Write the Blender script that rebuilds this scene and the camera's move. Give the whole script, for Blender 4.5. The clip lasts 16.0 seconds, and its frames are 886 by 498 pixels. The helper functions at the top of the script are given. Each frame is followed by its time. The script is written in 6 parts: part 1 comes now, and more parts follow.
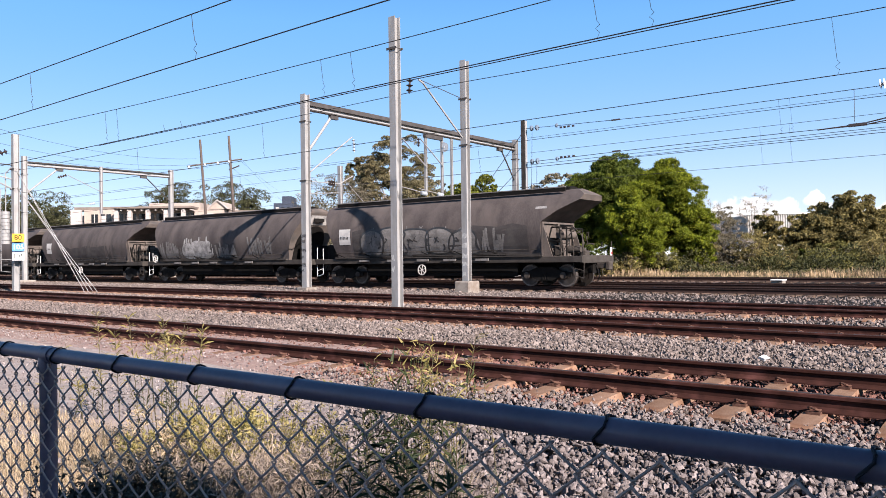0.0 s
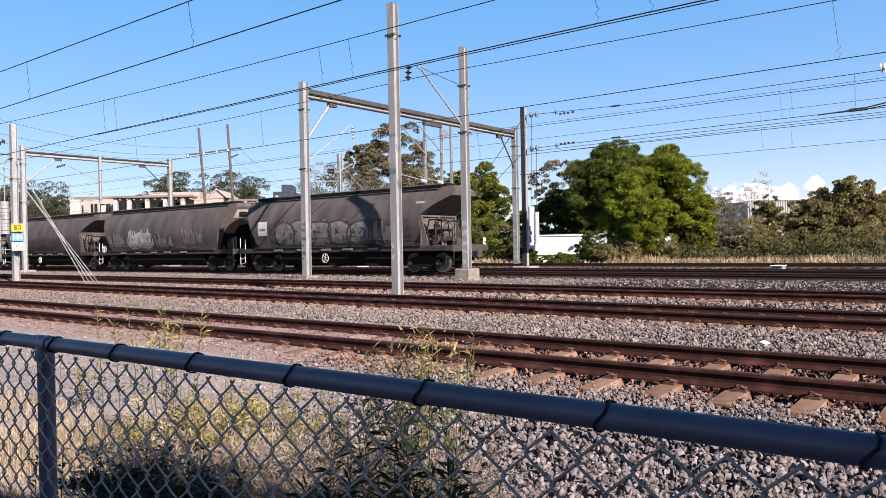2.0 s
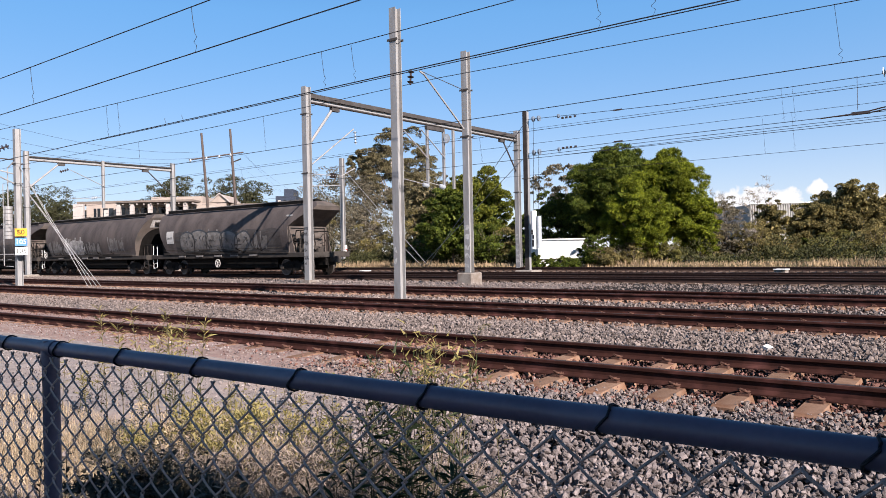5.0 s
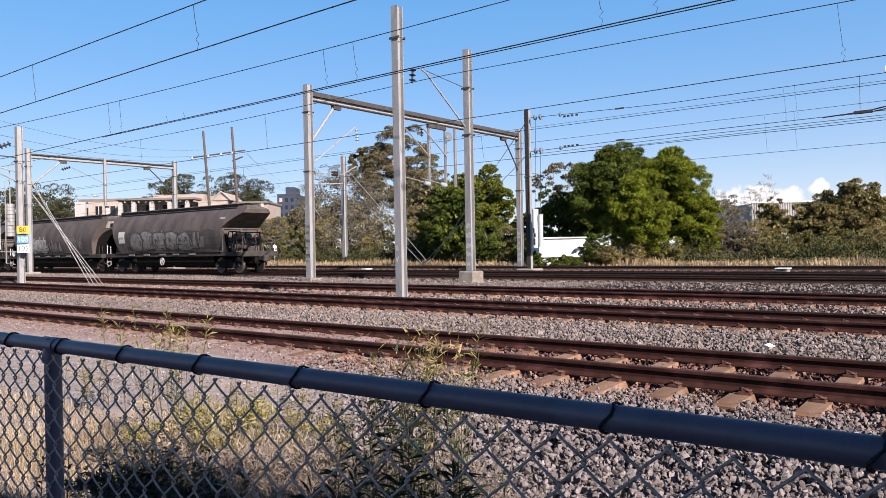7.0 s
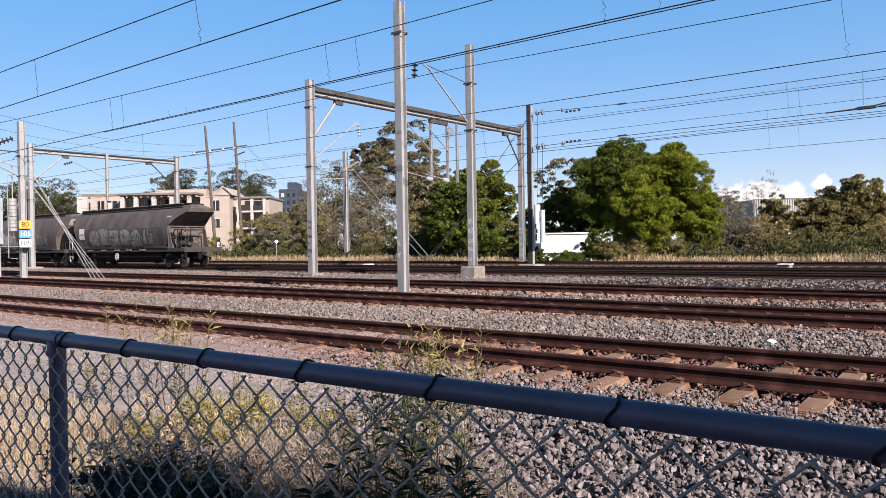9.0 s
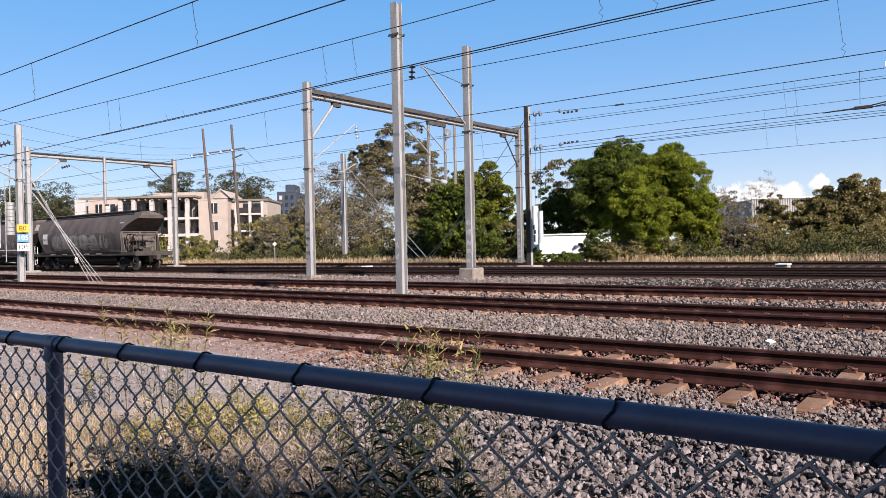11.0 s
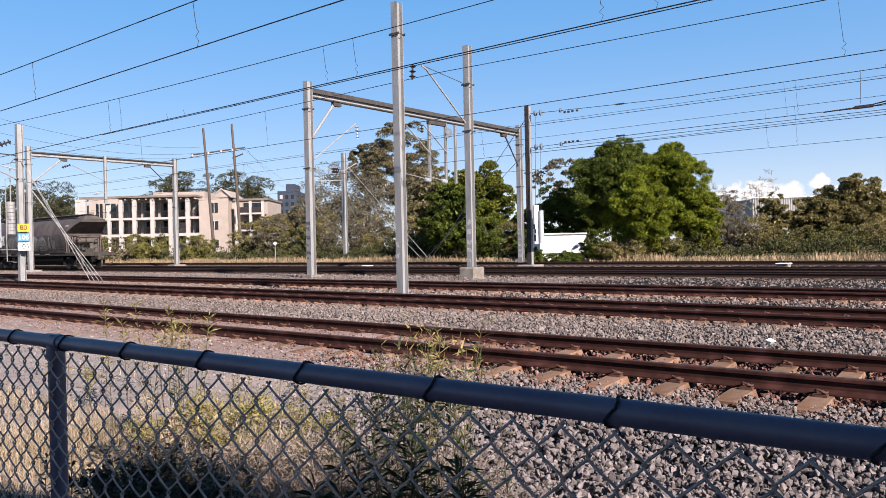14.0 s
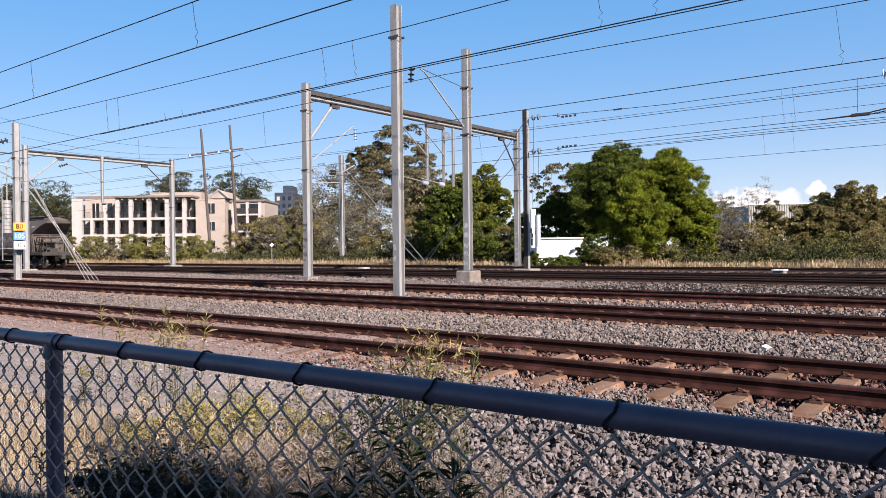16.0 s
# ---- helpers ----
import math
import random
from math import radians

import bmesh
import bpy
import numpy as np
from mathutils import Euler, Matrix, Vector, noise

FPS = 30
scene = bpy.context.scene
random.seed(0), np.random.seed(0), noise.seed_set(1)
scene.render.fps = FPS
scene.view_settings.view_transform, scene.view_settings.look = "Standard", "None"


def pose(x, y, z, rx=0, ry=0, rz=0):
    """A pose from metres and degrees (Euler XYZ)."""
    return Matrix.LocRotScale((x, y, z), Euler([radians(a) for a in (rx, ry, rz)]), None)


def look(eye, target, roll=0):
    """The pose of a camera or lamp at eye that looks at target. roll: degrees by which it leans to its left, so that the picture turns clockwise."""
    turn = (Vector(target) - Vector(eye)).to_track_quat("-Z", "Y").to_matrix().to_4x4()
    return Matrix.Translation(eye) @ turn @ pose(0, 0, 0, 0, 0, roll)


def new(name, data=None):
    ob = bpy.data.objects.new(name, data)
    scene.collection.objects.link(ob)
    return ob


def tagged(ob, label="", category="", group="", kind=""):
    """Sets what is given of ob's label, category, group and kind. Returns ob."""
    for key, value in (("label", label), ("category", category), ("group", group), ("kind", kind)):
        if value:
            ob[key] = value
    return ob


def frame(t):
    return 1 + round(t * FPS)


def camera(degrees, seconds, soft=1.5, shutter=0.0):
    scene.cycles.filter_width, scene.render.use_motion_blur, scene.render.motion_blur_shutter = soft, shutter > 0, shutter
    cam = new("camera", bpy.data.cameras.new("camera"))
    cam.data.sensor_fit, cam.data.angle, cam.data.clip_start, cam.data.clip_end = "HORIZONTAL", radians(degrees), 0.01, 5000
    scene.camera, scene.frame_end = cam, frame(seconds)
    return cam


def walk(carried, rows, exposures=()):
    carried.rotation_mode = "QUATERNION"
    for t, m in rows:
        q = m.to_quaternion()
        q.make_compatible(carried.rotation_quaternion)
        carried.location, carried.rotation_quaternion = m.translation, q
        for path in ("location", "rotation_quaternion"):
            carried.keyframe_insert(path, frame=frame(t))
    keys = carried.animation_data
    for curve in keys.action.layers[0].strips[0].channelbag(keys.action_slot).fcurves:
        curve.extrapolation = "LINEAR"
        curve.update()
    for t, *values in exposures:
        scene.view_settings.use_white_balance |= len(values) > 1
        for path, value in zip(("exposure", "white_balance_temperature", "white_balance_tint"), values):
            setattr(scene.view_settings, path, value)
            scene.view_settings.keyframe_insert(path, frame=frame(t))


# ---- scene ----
cam = camera(61.5, 16.0, soft=0.72)
# seconds: x, y, z, pitch, roll, yaw
PATH = [
    (0.0, 0.018, 0.006, 1.429, 0.683, 0.757, 37.929),
    (0.5, 0.012, 0.011, 1.427, 0.393, 0.650, 37.968),
    (1.0, 0.010, 0.019, 1.424, 0.159, 0.775, 37.881),
    (1.5, 0.009, 0.023, 1.425, 0.099, 0.791, 37.804),
    (2.0, 0.009, 0.024, 1.424, -0.265, 1.081, 37.929),
    (2.5, 0.012, 0.018, 1.424, -0.217, 1.079, 38.230),
    (3.0, 0.017, 0.014, 1.425, -0.116, 1.230, 38.180),
    (3.5, 0.017, 0.013, 1.425, 0.007, 0.969, 38.048),
    (4.0, 0.018, 0.011, 1.427, 0.178, 1.071, 37.972),
    (6.5, 0.007, 0.020, 1.423, -0.218, 1.193, 38.275),
    (7.0, 0.009, 0.015, 1.424, -0.070, 1.042, 38.220),
    (7.5, 0.004, 0.016, 1.422, -0.149, 0.987, 38.312),
    (8.0, 0.005, 0.008, 1.422, -0.144, 0.917, 38.391),
    (8.5, 0.004, 0.008, 1.421, -0.237, 0.861, 38.464),
    (9.0, 0.004, 0.010, 1.421, -0.421, 0.955, 38.354),
    (11.5, 0.005, 0.015, 1.423, -0.272, 1.257, 38.222),
    (12.0, 0.009, 0.005, 1.423, -0.032, 1.071, 38.196),
    (12.5, 0.007, 0.003, 1.422, 0.064, 1.033, 38.324),
    (13.0, 0.006, 0.006, 1.423, -0.054, 1.052, 38.225),
    (13.5, 0.007, 0.007, 1.422, -0.273, 1.317, 38.294),
    (14.0, 0.005, 0.009, 1.421, -0.342, 1.253, 38.260),
    (14.5, 0.003, 0.007, 1.421, -0.129, 1.020, 38.149),
    (15.0, 0.001, 0.004, 1.421, -0.070, 0.821, 38.198),
    (15.5, 0.003, -0.001, 1.421, -0.046, 0.731, 38.190),
    (16.0, 0.001, -0.000, 1.420, -0.102, 0.660, 38.003),
]
walk(cam, [(t, pose(x, y, z, 90 + p, r, w)) for t, x, y, z, p, r, w in PATH],
     exposures=[(0.0, 1.52), (1.0, 1.45), (2.0, 1.38), (3.0, 1.31), (4.0, 1.26), (16.0, 1.26)])

# ---- light ----
SUN = Vector((1.0, -0.31, 0.57)).normalized()
world = bpy.data.worlds.new("sky")
scene.world = world
world.use_nodes = True
wn = world.node_tree.nodes
sky = wn.new("ShaderNodeTexSky")
sky.sky_type = 'NISHITA'
sky.sun_disc = False
sky.sun_elevation = math.asin(SUN.z)
sky.sun_rotation = math.atan2(SUN.x, SUN.y)
sky.air_density, sky.dust_density, sky.ozone_density = 1.0, 0.8, 1.0
wn["Background"].inputs["Strength"].default_value = 0.049
sky_links = world.node_tree.links
tint = wn.new("ShaderNodeMix")
tint.data_type, tint.blend_type = 'RGBA', 'MULTIPLY'
tint.inputs[0].default_value = 1.0
tint.inputs[7].default_value = (0.55, 0.98, 1.39, 1)
sky_links.new(sky.outputs[0], tint.inputs[6])
# pale haze that thickens towards the horizon all round
way = wn.new("ShaderNodeTexCoord")
split = wn.new("ShaderNodeSeparateXYZ")
sky_links.new(way.outputs["Generated"], split.inputs[0])
steep = wn.new("ShaderNodeMath")
steep.operation = 'ABSOLUTE'
sky_links.new(split.outputs["Z"], steep.inputs[0])
low = wn.new("ShaderNodeMath")
low.operation = 'SUBTRACT'
low.inputs[0].default_value = 1.0
sky_links.new(steep.outputs[0], low.inputs[1])
thick = wn.new("ShaderNodeMath")
thick.operation = 'POWER'
thick.inputs[1].default_value = 8.0
sky_links.new(low.outputs[0], thick.inputs[0])
haze = wn.new("ShaderNodeMix")
haze.data_type = 'RGBA'
haze.inputs[6].default_value, haze.inputs[7].default_value = (1.2, 3.75, 7.7, 1), (9.8, 9.3, 9.3, 1)
sky_links.new(thick.outputs[0], haze.inputs[0])
even = wn.new("ShaderNodeMix")
even.data_type = 'RGBA'
even.inputs[0].default_value = 0.75
sky_links.new(tint.outputs[2], even.inputs[6])
sky_links.new(haze.outputs[2], even.inputs[7])
# the clear sky deepens towards the zenith
high = wn.new("ShaderNodeMapRange")
high.inputs["From Min"].default_value, high.inputs["From Max"].default_value = 0.30, 0.72
sky_links.new(split.outputs["Z"], high.inputs[0])
deep = wn.new("ShaderNodeMix")
deep.data_type, deep.blend_type = 'RGBA', 'MULTIPLY'
deep.inputs[7].default_value = (0.26, 0.3, 0.36, 1)
sky_links.new(high.outputs[0], deep.inputs[0])
sky_links.new(even.outputs[2], deep.inputs[6])
# low cumulus near the horizon: a few billows, frayed by noise
ragged = wn.new("ShaderNodeTexNoise")
ragged.inputs["Scale"].default_value, ragged.inputs["Detail"].default_value, ragged.inputs["Roughness"].default_value = 34.0, 7.0, 0.62
sky_links.new(way.outputs["Generated"], ragged.inputs["Vector"])
billow = None
for bearing, height, size in ((21.2, 2.5, 2.0), (22.9, 3.1, 1.5), (24.8, 2.7, 1.7), (26.9, 3.6, 1.0), (27.5, 2.6, 1.7), (31.0, 1.8, 2.2), (-46.0, 2.0, 3.0), (60.0, 3.0, 5.0), (120.0, 3.5, 6.0), (200.0, 3.0, 5.0), (280.0, 2.6, 5.0)):
    a_, e_ = radians(38.2 - bearing), radians(height)
    gap_ = wn.new("ShaderNodeVectorMath")
    gap_.operation = 'DISTANCE'
    gap_.inputs[1].default_value = (-math.sin(a_) * math.cos(e_), math.cos(a_) * math.cos(e_), math.sin(e_))
    sky_links.new(way.outputs["Generated"], gap_.inputs[0])
    near_ = wn.new("ShaderNodeMapRange")
    near_.inputs["From Min"].default_value, near_.inputs["From Max"].default_value = 0.0, radians(size)
    near_.inputs["To Min"].default_value, near_.inputs["To Max"].default_value = 1.0, 0.0
    sky_links.new(gap_.outputs["Value"], near_.inputs[0])
    if billow is None:
        billow = near_.outputs[0]
    else:
        top_ = wn.new("ShaderNodeMath")
        top_.operation = 'MAXIMUM'
        sky_links.new(billow, top_.inputs[0])
        sky_links.new(near_.outputs[0], top_.inputs[1])
        billow = top_.outputs[0]
fray = wn.new("ShaderNodeMath")
fray.operation = 'MULTIPLY_ADD'
fray.inputs[1].default_value = 1.5
sky_links.new(ragged.outputs[0], fray.inputs[0])
sky_links.new(billow, fray.inputs[2])
cover_ = wn.new("ShaderNodeMapRange")
cover_.inputs["From Min"].default_value, cover_.inputs["From Max"].default_value = 1.06, 1.22
cover_.inputs["To Max"].default_value = 0.85
sky_links.new(fray.outputs[0], cover_.inputs[0])
inside_ = wn.new("ShaderNodeMath")
inside_.operation = 'MULTIPLY'
ending_ = wn.new("ShaderNodeMapRange")
ending_.inputs["From Max"].default_value = 0.12
sky_links.new(billow, ending_.inputs[0])
sky_links.new(cover_.outputs[0], inside_.inputs[0])
sky_links.new(ending_.outputs[0], inside_.inputs[1])
cumulus = wn.new("ShaderNodeMix")
cumulus.data_type = 'RGBA'
cumulus.inputs[7].default_value = (9.2, 8.9, 9.0, 1)
sky_links.new(inside_.outputs[0], cumulus.inputs[0])
sky_links.new(deep.outputs[2], cumulus.inputs[6])
sky_links.new(cumulus.outputs[2], wn["Background"].inputs["Color"])
sun_data = bpy.data.lights.new("sun", 'SUN')
sun_data.energy, sun_data.angle, sun_data.color = 5.0, radians(0.53), (1.0, 0.875, 0.82)
sun = new("sun", sun_data)
sun.matrix_world = look(SUN * 60, (0, 0, 0))


# ---- materials ----
def mat(name, a, b=None, rough=0.8, metal=0.0, scale=6.0, fine=60.0, bump=0.3, depth=0.02, island=0.0, obj=0.0, spec=0.5, stretch=None, c=None, cs=1.2, cw=0.35):
    """Two base colours mixed by noise at two scales, with relief; c: stains of a third colour at scale cs."""
    m = bpy.data.materials.new(name)
    m.use_nodes = True
    n, l = m.node_tree.nodes, m.node_tree.links
    bsdf = n["Principled BSDF"]
    bsdf.inputs["Roughness"].default_value = rough
    bsdf.inputs["Metallic"].default_value = metal
    bsdf.inputs["Specular IOR Level"].default_value = spec if rough < 0.6 else 0.08
    b = b or tuple(x * 0.7 for x in a)
    co = n.new("ShaderNodeTexCoord")
    mp = n.new("ShaderNodeMapping")
    l.new(co.outputs["Object"], mp.inputs[0])
    if stretch:
        mp.inputs["Scale"].default_value = stretch
    n1, n2 = n.new("ShaderNodeTexNoise"), n.new("ShaderNodeTexNoise")
    for nd, s, d in ((n1, scale, 5.0), (n2, fine, 3.0)):
        nd.inputs["Scale"].default_value = s
        nd.inputs["Detail"].default_value = d
        l.new(mp.outputs[0], nd.inputs["Vector"])
    add = n.new("ShaderNodeMath")
    add.operation = 'MULTIPLY_ADD'
    l.new(n2.outputs[0], add.inputs[0])
    add.inputs[1].default_value = 0.6
    l.new(n1.outputs[0], add.inputs[2])
    ramp = n.new("ShaderNodeMapRange")
    ramp.inputs["From Min"].default_value, ramp.inputs["From Max"].default_value = 0.6, 1.0
    l.new(add.outputs[0], ramp.inputs[0])
    mix = n.new("ShaderNodeMix")
    mix.data_type = 'RGBA'
    mix.inputs[6].default_value, mix.inputs[7].default_value = (*a, 1), (*b, 1)
    l.new(ramp.outputs[0], mix.inputs[0])
    col = mix.outputs[2]
    if c:
        n3 = n.new("ShaderNodeTexNoise")
        n3.inputs["Scale"].default_value, n3.inputs["Detail"].default_value = cs, 6.0
        l.new(mp.outputs[0], n3.inputs["Vector"])
        r3 = n.new("ShaderNodeMapRange")
        r3.inputs["From Min"].default_value, r3.inputs["From Max"].default_value = 0.62 - cw * 0.3, 0.72
        l.new(n3.outputs[0], r3.inputs[0])
        mx = n.new("ShaderNodeMix")
        mx.data_type = 'RGBA'
        l.new(r3.outputs[0], mx.inputs[0])
        l.new(col, mx.inputs[6])
        mx.inputs[7].default_value = (*c, 1)
        col = mx.outputs[2]
    for amount, node, out in ((island, "ShaderNodeNewGeometry", "Random Per Island"), (obj, "ShaderNodeObjectInfo", "Random")):
        if amount:
            src = n.new(node)
            hsv = n.new("ShaderNodeHueSaturation")
            mr = n.new("ShaderNodeMapRange")
            mr.inputs["To Min"].default_value, mr.inputs["To Max"].default_value = 1 - amount, 1 + amount
            l.new(src.outputs[out], mr.inputs[0])
            l.new(mr.outputs[0], hsv.inputs["Value"])
            l.new(col, hsv.inputs["Color"])
            col = hsv.outputs[0]
    l.new(col, bsdf.inputs["Base Color"])
    if bump:
        bp = n.new("ShaderNodeBump")
        bp.inputs["Strength"].default_value, bp.inputs["Distance"].default_value = bump, depth
        l.new(add.outputs[0], bp.inputs["Height"])
        l.new(bp.outputs[0], bsdf.inputs["Normal"])
    return m


def leaf_mat(name, a, b, trans=0.12):
    m = bpy.data.materials.new(name)
    m.use_nodes = True
    n, l = m.node_tree.nodes, m.node_tree.links
    bsdf = n["Principled BSDF"]
    bsdf.inputs["Roughness"].default_value = 0.55
    bsdf.inputs["Specular IOR Level"].default_value = 0.1
    geo = n.new("ShaderNodeNewGeometry")
    mix = n.new("ShaderNodeMix")
    mix.data_type = 'RGBA'
    mix.inputs[6].default_value, mix.inputs[7].default_value = (*a, 1), (*b, 1)
    l.new(geo.outputs["Random Per Island"], mix.inputs[0])
    nz = n.new("ShaderNodeTexNoise")
    nz.inputs["Scale"].default_value = 0.9
    co = n.new("ShaderNodeTexCoord")
    l.new(co.outputs["Object"], nz.inputs["Vector"])
    mr = n.new("ShaderNodeMapRange")
    mr.inputs["From Min"].default_value, mr.inputs["From Max"].default_value = 0.3, 0.7
    mr.inputs["To Min"].default_value, mr.inputs["To Max"].default_value = 0.5, 1.35
    l.new(nz.outputs[0], mr.inputs[0])
    hsv = n.new("ShaderNodeHueSaturation")
    l.new(mr.outputs[0], hsv.inputs["Value"])
    l.new(mix.outputs[2], hsv.inputs["Color"])
    l.new(hsv.outputs[0], bsdf.inputs["Base Color"])
    tr = n.new("ShaderNodeBsdfTranslucent")
    l.new(hsv.outputs[0], tr.inputs[0])
    ms = n.new("ShaderNodeMixShader")
    ms.inputs[0].default_value = trans
    l.new(bsdf.outputs[0], ms.inputs[1])
    l.new(tr.outputs[0], ms.inputs[2])
    l.new(ms.outputs[0], n["Material Output"].inputs[0])
    return m


RUST = mat("rail_rust", (0.044, 0.018, 0.0138), (0.026, 0.011, 0.0095), rough=0.85, scale=9, fine=120, bump=0.2, depth=0.004, c=(0.0856, 0.0355, 0.0309), cs=3)
RUST_DARK = mat("rail_dark_rust", (0.035, 0.0204, 0.0174), (0.0218, 0.0142, 0.0127), rough=0.85, scale=9, fine=120, bump=0.2, depth=0.004)
HEAD = mat("worn_rail_top", (0.075, 0.052, 0.045), (0.045, 0.031, 0.027), rough=0.62, metal=0.3, scale=4, fine=90, bump=0.05, depth=0.002, stretch=(0.2, 3, 1))
SLEEPER = mat("rust_stained_concrete", (0.235, 0.15, 0.105), (0.15, 0.09, 0.06), rough=0.95, scale=5, fine=70, bump=0.4, depth=0.01, obj=0.2, c=(0.16, 0.078, 0.045), cs=2.5)
SLEEPER_DARK = mat("dark_sleeper", (0.084, 0.0596, 0.0459), (0.049, 0.035, 0.0282), rough=0.95, scale=5, fine=70, bump=0.4, depth=0.01, obj=0.25)
CLIP = mat("rusty_spring_clip", (0.11, 0.06, 0.045), (0.065, 0.034, 0.026), rough=0.8, scale=30, fine=200)
STONE = mat("grey_ballast_stone", (0.205, 0.176, 0.172), (0.095, 0.081, 0.078), rough=0.95, scale=22, fine=120, bump=0.6, depth=0.01, island=0.42)
STONE_OBJ = mat("grey_ballast_stone_single", (0.18, 0.157, 0.158), (0.0814, 0.0714, 0.0701), rough=0.95, scale=14, fine=120, bump=0.5, depth=0.008, obj=0.45)
STONE_PALE = mat("dust_paled_ballast_stone", (0.222, 0.184, 0.168), (0.12, 0.099, 0.09), rough=0.95, scale=22, fine=120, bump=0.6, depth=0.01, island=0.35)
STONE_PINK = mat("pale_rust_dusted_stone", (0.25, 0.175, 0.15), (0.14, 0.095, 0.082), rough=0.95, scale=14, fine=120, bump=0.5, depth=0.008, island=0.5)
STONE_RUST = mat("rust_dusted_stone", (0.184, 0.101, 0.0835), (0.108, 0.0565, 0.0464), rough=0.95, scale=14, fine=120, bump=0.5, depth=0.008, island=0.4)
STONE_DUST = mat("pink_dusted_gravel", (0.30, 0.262, 0.25), (0.19, 0.163, 0.155), rough=0.95, scale=14, fine=120, bump=0.5, depth=0.008, island=0.35)
WHITE_STONE = mat("white_stone", (0.85, 0.85, 0.84), (0.72, 0.72, 0.72), rough=0.9, scale=20)
# near-black bed: the shade in the gaps between stones is in its colour
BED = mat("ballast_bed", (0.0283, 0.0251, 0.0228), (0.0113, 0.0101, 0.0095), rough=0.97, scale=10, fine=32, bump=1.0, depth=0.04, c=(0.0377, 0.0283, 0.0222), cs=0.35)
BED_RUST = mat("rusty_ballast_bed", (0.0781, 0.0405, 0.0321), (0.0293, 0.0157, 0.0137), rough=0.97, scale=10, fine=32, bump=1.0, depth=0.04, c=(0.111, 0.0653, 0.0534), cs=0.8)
DIRT = mat("dusty_gravel", (0.30, 0.26, 0.24), (0.20, 0.172, 0.158), rough=0.97, scale=7, fine=45, bump=0.8, depth=0.02, c=(0.335, 0.264, 0.225), cs=0.6)
BED_PALE = mat("dust_filled_ballast", (0.20, 0.165, 0.15), (0.11, 0.09, 0.08), rough=0.97, scale=10, fine=32, bump=1.0, depth=0.03, c=(0.22, 0.17, 0.14), cs=0.5)
BED_DUST = mat("pink_dust_bed", (0.285, 0.217, 0.185), (0.211, 0.144, 0.128), rough=0.97, scale=10, fine=60, bump=0.8, depth=0.02, c=(0.336, 0.254, 0.233), cs=0.8)
GRASSLAND = mat("dry_verge", (0.119, 0.101, 0.0525), (0.0561, 0.0576, 0.0245), rough=0.97, scale=0.5, fine=9, bump=1.0, depth=0.08, c=(0.175, 0.137, 0.077), cs=0.25)
GALV = mat("galvanised_steel", (0.313, 0.313, 0.311), (0.251, 0.251, 0.253), rough=0.62, metal=0.35, scale=3, fine=30, bump=0.08, depth=0.004, c=(0.224, 0.217, 0.208), cs=1.6, stretch=(2, 2, 0.5))
GALV_DARK = mat("dark_steel", (0.08, 0.074, 0.072), (0.05, 0.046, 0.044), rough=0.7, metal=0.3, scale=3, fine=30, bump=0.1, depth=0.004)
CONCRETE = mat("footing_concrete", (0.248, 0.223, 0.197), (0.177, 0.155, 0.137), rough=0.95, scale=4, fine=50, bump=0.4, depth=0.01, c=(0.141, 0.111, 0.0885), cs=2.0)
WIRE = mat("dark_wire", (0.035, 0.035, 0.038), (0.025, 0.025, 0.028), rough=0.6, bump=0)
INSUL = mat("brown_insulator", (0.05, 0.035, 0.03), (0.035, 0.025, 0.02), rough=0.25, bump=0)
INSUL_GREY = mat("grey_insulator", (0.40, 0.43, 0.46), (0.3, 0.33, 0.36), rough=0.3, bump=0)
WHITE = mat("white_paint", (0.75, 0.75, 0.74), (0.62, 0.62, 0.61), rough=0.55, scale=3, fine=40, bump=0.05, depth=0.002)
FENCE = mat("blue_grey_coated_pipe", (0.11, 0.082, 0.118), (0.082, 0.062, 0.09), rough=0.45, scale=5, fine=80, bump=0.06, depth=0.002, c=(0.135, 0.12, 0.162), cs=4, cw=0.2)
MESHWIRE = mat("galvanised_chain_wire", (0.48, 0.36, 0.31), (0.28, 0.21, 0.185), rough=0.6, metal=0.1, scale=20, fine=120, bump=0.1, depth=0.001)
TIE = mat("black_tie_wire", (0.0264, 0.0264, 0.03), (0.0176, 0.0176, 0.0212), rough=0.6, bump=0)


